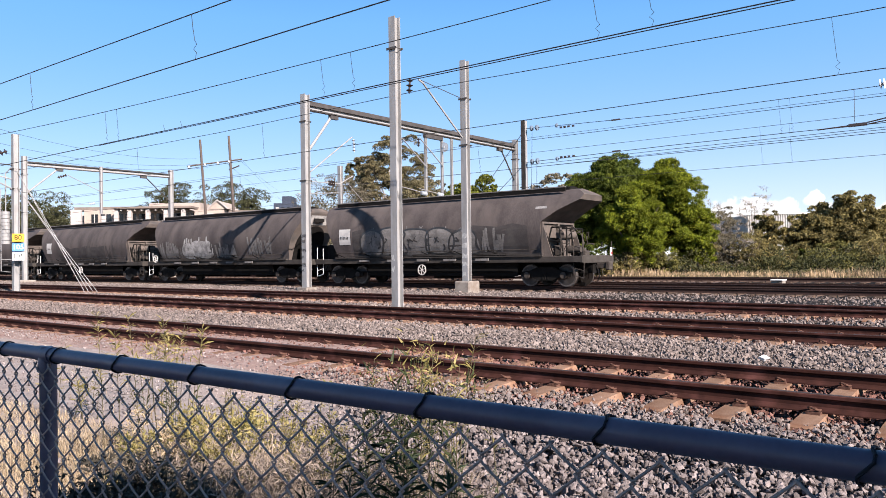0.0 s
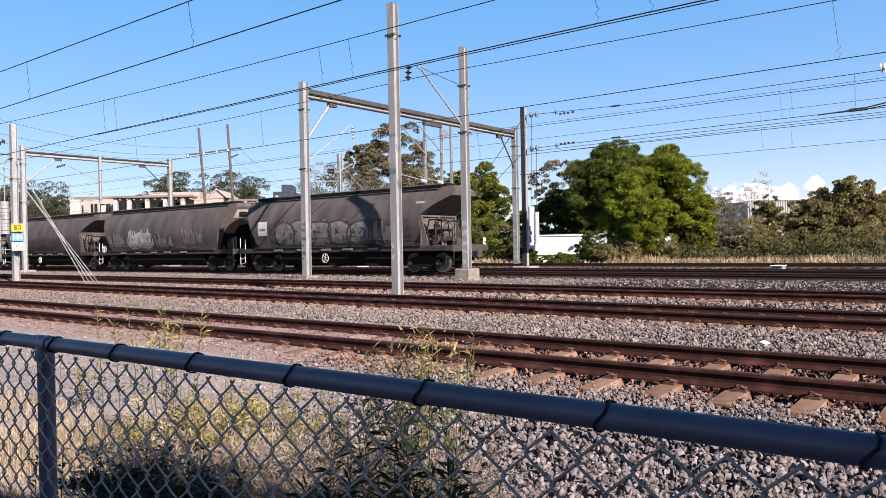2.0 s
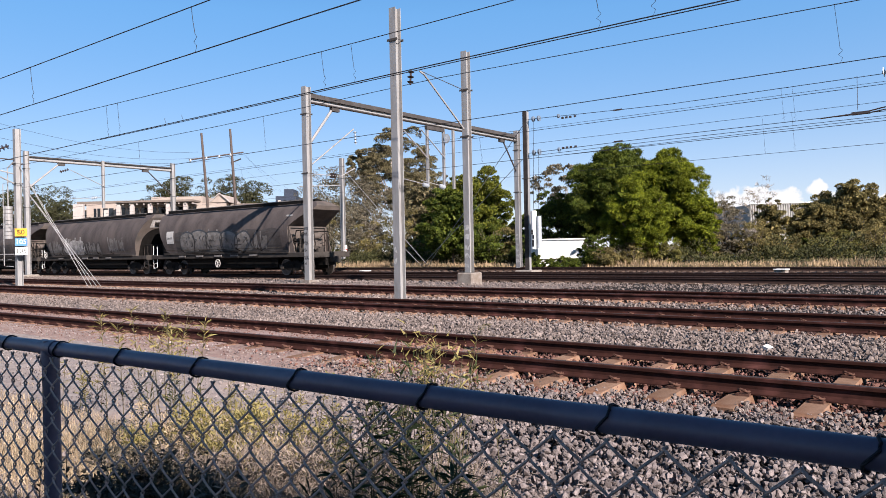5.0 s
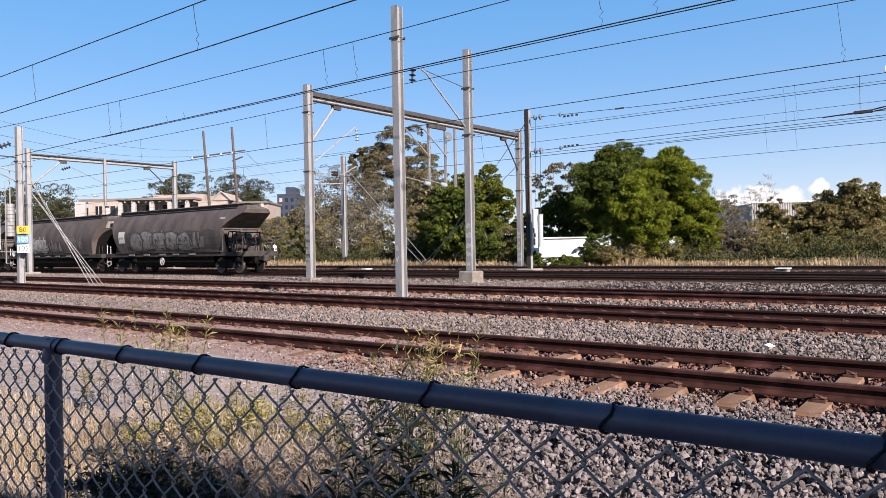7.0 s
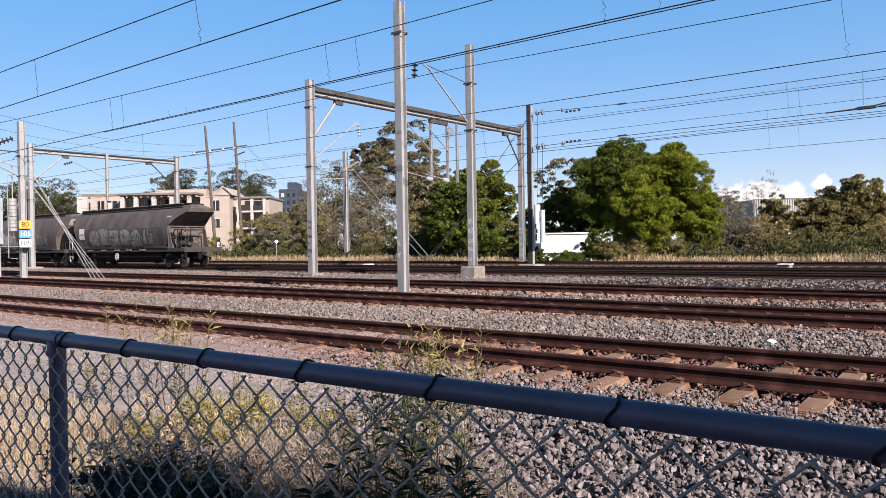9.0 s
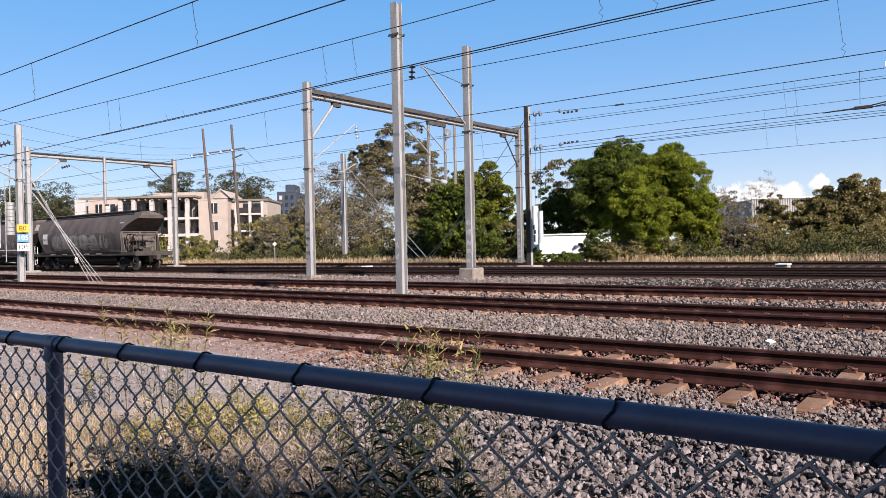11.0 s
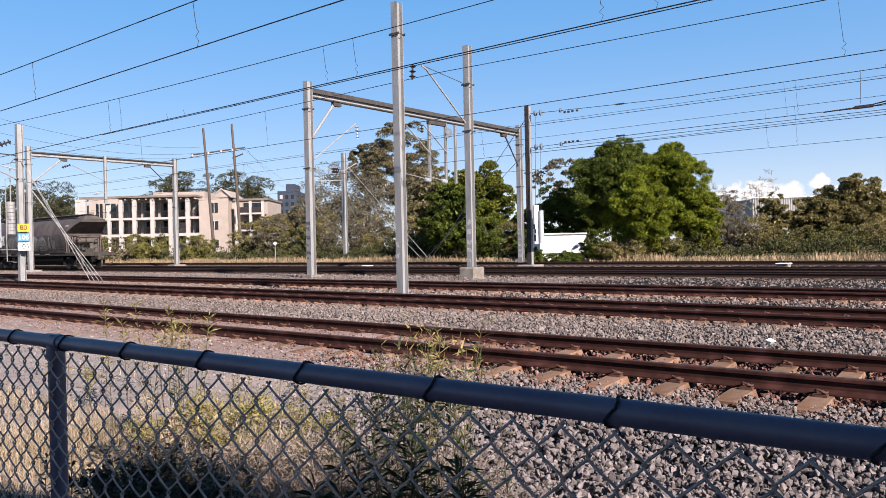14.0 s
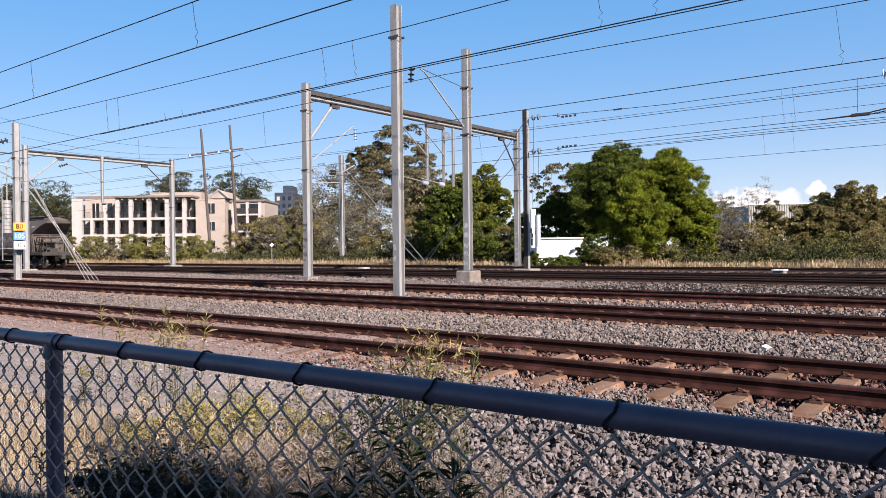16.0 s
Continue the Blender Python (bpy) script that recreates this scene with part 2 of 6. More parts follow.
# ---- mesh tools ----
class Shape:
    """Collects vertices and faces of one part."""

    def __init__(self):
        self.v, self.f = [], []

    def add(self, verts, faces):
        k = len(self.v)
        self.v += [tuple(p) for p in verts]
        self.f += [tuple(i + k for i in f) for f in faces]
        return self

    def box(self, x0, y0, z0, x1, y1, z1, m=None, ch=0.0):
        if ch:
            bm = bmesh.new()
            bmesh.ops.create_cube(bm, size=1.0)
            for p in bm.verts:
                p.co = ((x0 + x1) / 2 + p.co.x * (x1 - x0), (y0 + y1) / 2 + p.co.y * (y1 - y0), (z0 + z1) / 2 + p.co.z * (z1 - z0))
            bmesh.ops.bevel(bm, geom=bm.edges[:], offset=ch, segments=1, affect='EDGES')
            bm.verts.index_update()
            vs = [p.co.copy() for p in bm.verts]
            fs = [[p.index for p in f.verts] for f in bm.faces]
            bm.free()
        else:
            vs = [Vector(p) for p in ((x0, y0, z0), (x1, y0, z0), (x1, y1, z0), (x0, y1, z0), (x0, y0, z1), (x1, y0, z1), (x1, y1, z1), (x0, y1, z1))]
            fs = [(0, 3, 2, 1), (4, 5, 6, 7), (0, 1, 5, 4), (1, 2, 6, 5), (2, 3, 7, 6), (3, 0, 4, 7)]
        if m is not None:
            vs = [m @ p for p in vs]
        return self.add(vs, fs)

    def tube(self, pts, r, n=6, r2=None, closed=False):
        pts = [Vector(p) for p in pts]
        rings, up = [], Vector((0.13, 0.27, 0.95))
        for i, p in enumerate(pts):
            d = (pts[(i + 1) % len(pts)] if (i + 1 < len(pts) or closed) else p) - (pts[i - 1] if (i > 0 or closed) else p)
            d = d.normalized() if d.length > 1e-9 else Vector((1, 0, 0))
            s = d.cross(up)
            s = s.normalized() if s.length > 1e-3 else d.cross(Vector((1, 0, 0))).normalized()
            t = d.cross(s)
            rr = r if r2 is None else r + (r2 - r) * i / max(1, len(pts) - 1)
            rings.append([p + (s * math.cos(2 * math.pi * k / n) + t * math.sin(2 * math.pi * k / n)) * rr for k in range(n)])
        fs = []
        m = len(rings)
        for i in range(m if closed else m - 1):
            a, b = i * n, ((i + 1) % m) * n
            fs += [(a + k, a + (k + 1) % n, b + (k + 1) % n, b + k) for k in range(n)]
        if not closed:
            fs += [tuple(range(n))[::-1], tuple((m - 1) * n + k for k in range(n))]
        return self.add([p for ring in rings for p in ring], fs)

    def prism(self, profile, x0, x1, skew=0.0, axis='x', caps=True):
        """A closed (u, w) profile drawn out along x (u = y), y (u = x) or z (profile = x, y)."""
        n = len(profile)
        if axis == 'x':
            vs = [(x0, u + skew * x0, w) for u, w in profile] + [(x1, u + skew * x1, w) for u, w in profile]
        elif axis == 'y':
            vs = [(u, x0, w) for u, w in profile] + [(u, x1, w) for u, w in profile]
        else:
            vs = [(u, w, x0) for u, w in profile] + [(u, w, x1) for u, w in profile]
        fs = [(k, (k + 1) % n, n + (k + 1) % n, n + k) for k in range(n)]
        if caps:
            fs += [tuple(range(n))[::-1], tuple(range(n, 2 * n))]
        return self.add(vs, fs)

    def loft(self, rings, closed=True, caps=True):
        n = len(rings[0])
        fs = []
        for i in range(len(rings) - 1):
            a, b = i * n, (i + 1) * n
            fs += [(a + k, a + (k + 1) % n, b + (k + 1) % n, b + k) for k in range(n if closed else n - 1)]
        if caps:
            fs += [tuple(range(n))[::-1], tuple((len(rings) - 1) * n + k for k in range(n))]
        return self.add([p for ring in rings for p in ring], fs)

    def disc(self, c, r, n, axis=1, r_in=0.0, thick=0.02):
        """A ring or disc of some thickness, facing along x (0), y (1) or z (2)."""
        a, b = [k for k in range(3) if k != axis]
        vs = []
        for off in (-thick / 2, thick / 2):
            for rad in (r, r_in):
                for k in range(n):
                    p = list(c)
                    p[axis] += off
                    p[a] += rad * math.cos(2 * math.pi * k / n)
                    p[b] += rad * math.sin(2 * math.pi * k / n)
                    vs.append(p)
        fs = []
        for k in range(n):
            j = (k + 1) % n
            fs += [(k, j, n + j, n + k), (2 * n + k, 3 * n + k, 3 * n + j, 2 * n + j), (k, 2 * n + k, 2 * n + j, j), (n + k, n + j, 3 * n + j, 3 * n + k)]
        return self.add(vs, fs)

    def data(self, name, material, smooth=False):
        me = bpy.data.meshes.new(name)
        me.from_pydata(self.v, [], self.f)
        bm = bmesh.new()
        bm.from_mesh(me)
        bmesh.ops.recalc_face_normals(bm, faces=bm.faces[:])
        bm.to_mesh(me)
        bm.free()
        me.materials.append(material)
        if smooth:
            me.polygons.foreach_set("use_smooth", [True] * len(me.polygons))
            me.set_sharp_from_angle(angle=radians(40))
        return me


def part(name, shape, material, parent=None, label="", smooth=False, kind=""):
    ob = new(name, shape if isinstance(shape, bpy.types.Mesh) else shape.data(name, material, smooth))
    ob.parent = parent
    return tagged(ob, label, kind=kind)


def thing(name, label, category, at=None, group="", kind=""):
    ob = new(name)
    ob.empty_display_size = 0.2
    if at is not None:
        ob.matrix_basis = at
    return tagged(ob, label, category, group, kind)


def cloud_mesh(name, verts, nper, material, tris):
    """Many small separate pieces in one mesh: verts (n, nper, 3), tris one piece's triangles or quads."""
    n = len(verts)
    tris = np.array(tris)
    me = bpy.data.meshes.new(name)
    faces = (tris[None] + (np.arange(n) * nper)[:, None, None]).reshape(-1)
    k, fpp = tris.shape[1], len(tris)
    me.vertices.add(n * nper)
    me.vertices.foreach_set("co", np.asarray(verts, np.float32).ravel())
    me.loops.add(len(faces))
    me.loops.foreach_set("vertex_index", faces.astype(np.int32))
    me.polygons.add(n * fpp)
    me.polygons.foreach_set("loop_start", np.arange(0, n * fpp * k, k, dtype=np.int32))
    me.update(calc_edges=True)
    me.validate()
    me.shade_flat()
    me.materials.append(material)
    return me


rng = np.random.default_rng(7)

# ---- ground ----
XS = np.concatenate([np.linspace(-900, -140, 20), np.linspace(-130, -46, 43), np.arange(-45, 6.01, 0.3), np.linspace(8, 40, 9), np.linspace(80, 500, 8)])
YS = np.concatenate([np.linspace(-300, -20, 8), np.linspace(-15, -1, 8), np.arange(-0.5, 24.01, 0.3), np.arange(25, 60.1, 1.0), np.linspace(65, 150, 18), np.linspace(200, 1600, 12)])


def ground_z(x, y):
    level = np.interp(y, [-400, 1.0, 4.5, 6.3, 9.6, 10.8, 12.4, 15.6, 16.8, 17.8, 20.6, 24, 27, 31, 36, 39.5, 43.5, 46, 60, 120, 1600],
                      [-0.1, -0.1, -0.14, -0.10, -0.08, -0.06, -0.08, -0.08, -0.06, -0.08, -0.08, -0.01, -0.08, -0.08, -0.04, -0.08, -0.08, 0.1, 0.2, 0.0, 0.0])
    # dust has filled the nearest track level with its sleepers towards the far end
    fill = np.clip((-4.5 - np.asarray(x, float)) / 4.0, 0, 1) * np.clip((np.asarray(y, float) - 6.3) / .3, 0, 1) * np.clip((9.9 - np.asarray(y, float)) / .3, 0, 1)
    return level + .083 * fill


gx, gy = np.meshgrid(XS, YS)
gz = ground_z(gx, gy)
bump_ = np.array([[noise.noise(Vector((x * 0.9, y * 0.9, 3.1))) + 0.5 * noise.noise(Vector((x * 2.3, y * 2.3, 7.7))) for x in XS] for y in YS])
quiet = np.where((np.abs(gy - 8.13) < 1.5) | (np.abs(gy - 13.85) < 1.5) | (np.abs(gy - 19.25) < 1.5) | (np.abs(gy - 28.3) < 2.5), 0.006, 0.03)
gz = gz + bump_ * quiet
nx, ny = len(XS), len(YS)
gv = np.stack([gx, gy, gz], -1).reshape(-1, 3)
gf = [(j * nx + i, j * nx + i + 1, (j + 1) * nx + i + 1, (j + 1) * nx + i) for j in range(ny - 1) for i in range(nx - 1)]
gm = bpy.data.meshes.new("ground")
gm.from_pydata(gv.tolist(), [], gf)
for m_ in (GRASSLAND, DIRT, BED, BED_RUST, BED_PALE, BED_DUST):
    gm.materials.append(m_)
slots = []
for j in range(ny - 1):
    y = (YS[j] + YS[j + 1]) / 2
    k = 0
    if -15 < y < 4.9:
        k = 1
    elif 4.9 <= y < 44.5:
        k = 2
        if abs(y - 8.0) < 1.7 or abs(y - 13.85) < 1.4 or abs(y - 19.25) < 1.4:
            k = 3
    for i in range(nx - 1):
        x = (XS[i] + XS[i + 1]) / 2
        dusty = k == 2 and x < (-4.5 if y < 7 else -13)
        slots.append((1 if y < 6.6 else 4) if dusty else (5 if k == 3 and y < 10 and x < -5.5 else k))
gm.polygons.foreach_set("material_index", slots)
gm.polygons.foreach_set("use_smooth", [True] * len(slots))
ground = tagged(new("ground", gm), "dusty gravel and grey railway ballast with dry grass verges", "ground", kind="structure")

# ---- tracks ----
RAIL = [(-.073, 0), (.073, 0), (.073, .011), (.02, .028), (.009, .045), (.009, .115), (.035, .124), (.036, .152), (.03, .157), (-.03, .157), (-.036, .152), (-.035, .124), (-.009, .115), (-.009, .045), (-.02, .028), (-.073, .011)]
TRACKS = [  # centre y at x = 0, skew, sleeper length, first sleeper x
    (8.13, 0.0, 2.75, -1.47, SLEEPER, RUST),
    (13.75, -0.012, 2.5, -1.2, SLEEPER, RUST),
    (19.25, 0.0, 2.6, -1.3, SLEEPER, RUST),
    (28.6, 0.0, 2.5, -1.1, SLEEPER_DARK, RUST_DARK),
    (33.0, 0.0, 2.5, -1.5, SLEEPER_DARK, RUST_DARK),
    (41.5, 0.0, 2.5, -1.5, SLEEPER_DARK, RUST_DARK),
]


def sleeper_mesh(length, material):
    s = Shape()
    h = length / 2
    s.loft([[(-.12, y, -.16), (.12, y, -.16), (.10, y, z), (-.10, y, z)] for y, z in ((-h, -.035), (-h + .03, -.02), (-.9, -.002), (-.6, -.002), (0, -.03), (.6, -.002), (.9, -.002), (h - .03, -.02), (h, -.035))])
    return s.data("sleeper", material)


def clip_mesh():
    s = Shape()
    pts = [(-.045, .01, .03), (-.045, .075, .035), (-.02, .105, .05), (.02, .10, .062), (.045, .06, .05), (.045, .0, .028), (.02, -.035, .026), (.0, -.02, .03)]
    s.tube(pts, 0.011, 6)
    s.box(-.06, .03, -.005, .06, .11, .018)
    return s.data("rail_clip", CLIP)


CLIP_MESH = clip_mesh()
for y0, skew, slen, x_first, smat, rmat in TRACKS:
    track = thing("railway_track", "rusty steel railway track on concrete sleepers in ballast", "railway track", kind="structure")
    for side in (-0.7525, 0.7525):
        rail = part("rail", Shape().prism([(u + y0 + side, w) for u, w in RAIL], -260, 60, skew), rmat, track, "rusty steel rail with a worn top")
        top = [(-.029, .1565), (.029, .1565), (.029, .1605), (-.029, .1605)]
        part("running_surface", Shape().prism([(u + y0 + side, w) for u, w in top], -260, 60, skew), HEAD, rail, "dark polished rail head")
    sm = sleeper_mesh(slen, smat)
    reach = {8.13: 34, 13.75: 55, 19.25: 72, 28.6: 100, 33.0: 105, 41.5: 120}[y0]
    for k in range(-6, int(reach / 0.655)):
        x = x_first - 0.655 * k
        sl = part("sleeper", sm, smat, track)
        sl.matrix_basis = pose(x, y0 + skew * x + rng.normal(0, .012), 0, 0, 0, math.degrees(math.atan(skew)) + rng.normal(0, .6))
        if y0 < 20 and x > -26:
            for side in (-0.7525, 0.7525):
                for turn in (0, 180):
                    if y0 > 9 and turn == 0:
                        continue
                    c = part("rail_clip", CLIP_MESH, CLIP, track)
                    c.matrix_basis = pose(x + rng.normal(0, .008), y0 + skew * x + side + (0.055 if turn == 0 else -0.055), 0.0, 0, 0, turn + rng.normal(0, 5))

# ---- ballast stones ----
def rock(seed, n):
    """One crushed stone: the hull of points on a squat, flat-sided lump."""
    r = np.random.default_rng(seed)
    p = r.normal(size=(n, 3))
    p /= np.linalg.norm(p, axis=1)[:, None]
    p /= np.abs(p).max(1)[:, None] ** r.uniform(.35, .75)
    p *= r.uniform(.62, 1.15, (1, 3)) * (1 + r.normal(0, .06, (n, 1)))
    bm = bmesh.new()
    for q in p:
        bm.verts.new(q * .74)
    bmesh.ops.convex_hull(bm, input=bm.verts[:])
    for v in [v for v in bm.verts if not v.link_faces]:
        bm.verts.remove(v)
    bmesh.ops.triangulate(bm, faces=bm.faces[:])
    bm.verts.index_update()
    vs, fs = np.array([v.co[:] for v in bm.verts]), np.array([[v.index for v in f.verts] for f in bm.faces])
    bm.free()
    return vs, fs


ROCKS = {n: [rock(300 + 40 * n + k, n) for k in range(18)] for n in (9, 13)}


def turns(n):
    q = rng.normal(size=(n, 4))
    q /= np.linalg.norm(q, axis=1)[:, None]
    w, x, y, z = q.T
    return np.stack([1 - 2 * (y * y + z * z), 2 * (x * y - z * w), 2 * (x * z + y * w), 2 * (x * y + z * w), 1 - 2 * (x * x + z * z), 2 * (y * z - x * w), 2 * (x * z - y * w), 2 * (y * z + x * w), 1 - 2 * (x * x + y * y)], -1).reshape(n, 3, 3)


def stones(n, x0, x1, y0, y1, r0, r1, keep=None, lift=0.0, layers=0.07, corners=9):
    p = np.stack([rng.uniform(x0, x1, n), rng.uniform(y0, y1, n)], -1)
    if keep is not None:
        p = p[keep(p[:, 0], p[:, 1])]
    n = len(p)
    r = r0 + (r1 - r0) * rng.uniform(0, 1, n) ** 1.6
    z = ground_z(p[:, 0], p[:, 1]) + lift + layers * rng.uniform(-.25, 1, n)
    at, turned, kinds = np.concatenate([p, z[:, None]], 1), turns(n), rng.integers(0, 18, n)
    vs, fs, base = [], [], 0
    for k, (rv, rf) in enumerate(ROCKS[corners]):
        sel = kinds == k
        m = int(sel.sum())
        v = np.einsum('nij,kj->nki', turned[sel], rv) * r[sel][:, None, None] + at[sel][:, None]
        vs.append(v.reshape(-1, 3))
        fs.append((rf[None] + (np.arange(m) * len(rv))[:, None, None]).reshape(-1, 3) + base)
        base += m * len(rv)
    return np.concatenate(vs), np.concatenate(fs)


def stone_field(name, label, vf, material):
    v, f = vf
    me = cloud_mesh(name, v[None], len(v), material, f)
    return tagged(new(name, me), label, "ballast", kind="stuff")


def thin_left(x, y):
    return rng.uniform(size=len(x)) < np.clip((x + 6.0) / 2.6, 0.05, 1) * np.clip((y - 3.0) / 0.8, 0.1, 1)


stone_field("dusty_gravel", "pinkish dust-covered gravel beside the track", stones(8000, -26, -3.5, 4.6, 7.0, .008, .022, lift=.008, layers=.02, keep=lambda x, y: rng.uniform(size=len(x)) < np.clip((-3.2 - x) / 3.0, 0, 1)), STONE_DUST)
stone_field("dusty_gravel", "reddish dust and fine gravel over the sleepers", stones(6000, -30, -4.0, 6.5, 9.7, .008, .02, lift=.004, layers=.012, keep=lambda x, y: rng.uniform(size=len(x)) < np.clip((-3.5 - x) / 4.0, 0, 1)), STONE_RUST)
A_, B_, C2, R_ = ("loose angular grey ballast stones beside the track", "loose angular grey ballast stones between two tracks", "loose grey ballast stones under the catenary masts", "rust-dusted ballast stones between the sleepers")
stone_field("ballast_stones", A_, stones(29000, -6.5, .6, 2.6, 6.5, .017, .041, keep=thin_left, lift=.01, layers=.105, corners=13), STONE)
stone_field("ballast_stones", A_, stones(4000, -14, -3.5, 3.6, 6.5, .008, .022, layers=.01), STONE)
stone_field("ballast_stones", B_, stones(21000, -13, 0, 9.45, 12.5, .023, .05, layers=.085), STONE_PALE)
stone_field("ballast_stones", B_, stones(11000, -36, -13, 9.45, 12.7, .022, .045), STONE_PALE)
stone_field("ballast_stones", B_, stones(10000, -52, 0, 15.3, 18.0, .03, .065), STONE_PALE)
stone_field("ballast_stones", C2, stones(15000, -78, 0, 20.6, 27.3, .028, .06), STONE_PALE)
stone_field("ballast_stones", C2, stones(4500, -80, 0, 30.2, 31.6, .04, .07), STONE_PALE)
stone_field("ballast_stones", C2, stones(5000, -80, 0, 34.6, 37.6, .04, .075), STONE_PALE)
stone_field("ballast_stones", R_, stones(13000, -13, 0.5, 6.45, 9.5, .016, .038, lift=.02, layers=.045, keep=lambda x, y: rng.uniform(size=len(x)) < np.clip((x + 8.0) / 3.0, .03, 1)), STONE_RUST)
stone_field("ballast_stones", R_, stones(1500, -34, -5, 7.2, 9.4, .012, .028, lift=.0, layers=.02), STONE_RUST)
stone_field("ballast_stones", R_, stones(9000, -40, 0.5, 12.4, 15.3, .025, .045, lift=.0, layers=.06), STONE_PINK)
stone_field("ballast_stones", R_, stones(9000, -52, 0.5, 17.8, 20.7, .025, .05, lift=.0, layers=.065), STONE_PINK)
stone_field("ballast_stones", A_, stones(5000, -9, .6, 6.35, 7.1, .016, .036, lift=.03, layers=.05, corners=13, keep=lambda x, y: ((np.abs(((x + 1.47) / .655) % 1 - .5) < .36) | (rng.uniform(size=len(x)) < .3)) & (rng.uniform(size=len(x)) < np.clip((x + 7.5) / 3.5, 0, 1))), STONE_PALE)
stone_field("ballast_stones", B_, stones(3500, -40, .6, 12.3, 13.05, .022, .045, lift=.03, layers=.05), STONE_PALE)
stone_field("ballast_stones", B_, stones(2000, -52, .6, 17.7, 18.4, .025, .045, lift=.0, layers=.05), STONE_PALE)

# the stones nearest the fence, one by one
single = []
for rv_, rf_ in ROCKS[13][:8]:
    me_ = bpy.data.meshes.new("ballast_stone")
    me_.from_pydata(rv_.tolist(), [], rf_.tolist())
    me_.materials.append(STONE_OBJ)
    single.append(me_)
for k in range(300):
    x_, y_ = rng.uniform(-3.2, -.4), rng.uniform(3.6, 5.6)
    st_ = part("ballast_stone", single[k % 8], STONE_OBJ, ground)
    st_.matrix_basis = pose(x_, y_, float(ground_z(x_, y_)) + rng.uniform(.03, .07), *rng.uniform(0, 360, 3)) @ Matrix.Diagonal((*([rng.uniform(.022, .042)] * 3), 1))

# ---- masts, gantries and overhead wires ----
INSUL_BLUE = mat("blue_grey_insulator", (0.14, 0.18, 0.23), (0.10, 0.13, 0.17), rough=0.3, bump=0)
GRAFF_DARK = mat("dark_scrawl", (0.03, 0.03, 0.035), (0.05, 0.05, 0.055), rough=0.6, bump=0)
GRAFF_PALE = mat("pale_scrawl", (0.519, 0.519, 0.503), (0.377, 0.377, 0.369), rough=0.6, bump=0)
def h_profile(x, y, w, d, t=0.022, web=0.014):
    a, b = w / 2, d / 2
    return [(x - a, y - b), (x + a, y - b), (x + a, y - b + t), (x + web, y - b + t), (x + web, y + b - t), (x + a, y + b - t), (x + a, y + b), (x - a, y + b), (x - a, y + b - t), (x - web, y + b - t), (x - web, y - b + t), (x - a, y - b + t)]


def column(x, y, w, z0, z1):
    return Shape().prism(h_profile(x, y, w, w), z0, z1, axis='z')


def collar(x, y, w, z):
    s = Shape()
    g = w / 2 + 0.02
    for a in (-g, g):
        s.box(x - g - .05, y + a - .012, z - .035, x + g + .05, y + a + .012, z + .035)
    for a in (-g - .02, g + .02):
        s.tube([(x + a, y - g, z), (x + a, y + g, z)], .012, 6)
    return s


def insulator(p, q, r=0.075, n=4):
    """Ribbed discs between two points."""
    s = Shape()
    p, q = Vector(p), Vector(q)
    d = (q - p) / n
    s.tube([p, q], r * 0.3, 8)
    u = d.normalized()
    for k in range(n):
        c = p + d * (k + 0.5)
        s.tube([c - u * 0.018, c + u * 0.018], r, 12, r * 0.55)
    return s


def mast(label, x, y, w, top, base=0.0, plinth=None):
    m = thing("catenary_mast", label, "mast", group="catenary masts")
    part("column", column(x, y, w, base - .25, top), GALV, m)
    part("base_plate", Shape().box(x - w, y - w, base - .12, x + w, y + w, base + 0.0), GALV, m)
    if plinth:
        a, h = plinth
        part("footing", Shape().box(x - a, y - a, -.4, x + a, y + a, h, ch=.05), CONCRETE, m, "stained concrete footing block")
    return m


A = mast("tall galvanised steel H-section catenary mast between the tracks", -14.85, 16.84, 0.25, 8.72, -0.16)
part("collar", collar(-14.85, 16.84, 0.25, 7.75), GALV_DARK, A)
B = mast("galvanised steel catenary mast on a concrete footing block", -17.48, 24.0, 0.27, 9.3, 0.5, (0.37, 0.5))
part("collar", collar(-17.48, 24.0, 0.27, 7.75), GALV_DARK, B)
part("collar", collar(-17.48, 24.0, 0.27, 5.9), GALV_DARK, B)
part("cantilever_tube", Shape().tube([(-17.48, 23.8, 6.2), (-17.65, 21.6, 8.0), (-17.7, 21.4, 8.1)], 0.035, 8), GALV, B)
part("stay_rod", Shape().tube([(-17.48, 23.8, 7.75), (-17.7, 21.4, 8.12)], 0.014, 6), GALV_DARK, B)
part("insulator", insulator((-17.7, 20.9, 8.05), (-17.7, 20.85, 7.5), 0.13, 3), INSUL, B, "ribbed brown insulator")
L_ = mast("galvanised steel catenary mast with speed boards between the tracks", -40.2, 16.45, 0.28, 7.98, 0.0)
part("collar", collar(-40.2, 16.45, 0.28, 6.2), GALV_DARK, L_)
part("collar", collar(-40.2, 16.45, 0.28, 5.2), GALV_DARK, L_)
part("cantilever_tube", Shape().tube([(-40.2, 16.3, 5.2), (-40.3, 14.0, 6.3)], 0.035, 8), GALV, L_)
part("cantilever_tube", Shape().tube([(-40.2, 16.3, 6.4), (-40.3, 13.9, 6.5)], 0.03, 8), GALV_DARK, L_)
MAST_BLACK = mat("dark_mast_steel", (0.055, 0.049, 0.046), (0.03, 0.027, 0.026), rough=0.7, scale=3, fine=30, bump=0.1, depth=0.004)
C_ = mast("dark weathered steel anchor mast beside the track", -23.6, 38.4, 0.27, 9.65, 0.0, (0.6, 0.1))
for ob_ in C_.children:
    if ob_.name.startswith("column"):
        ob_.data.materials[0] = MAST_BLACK
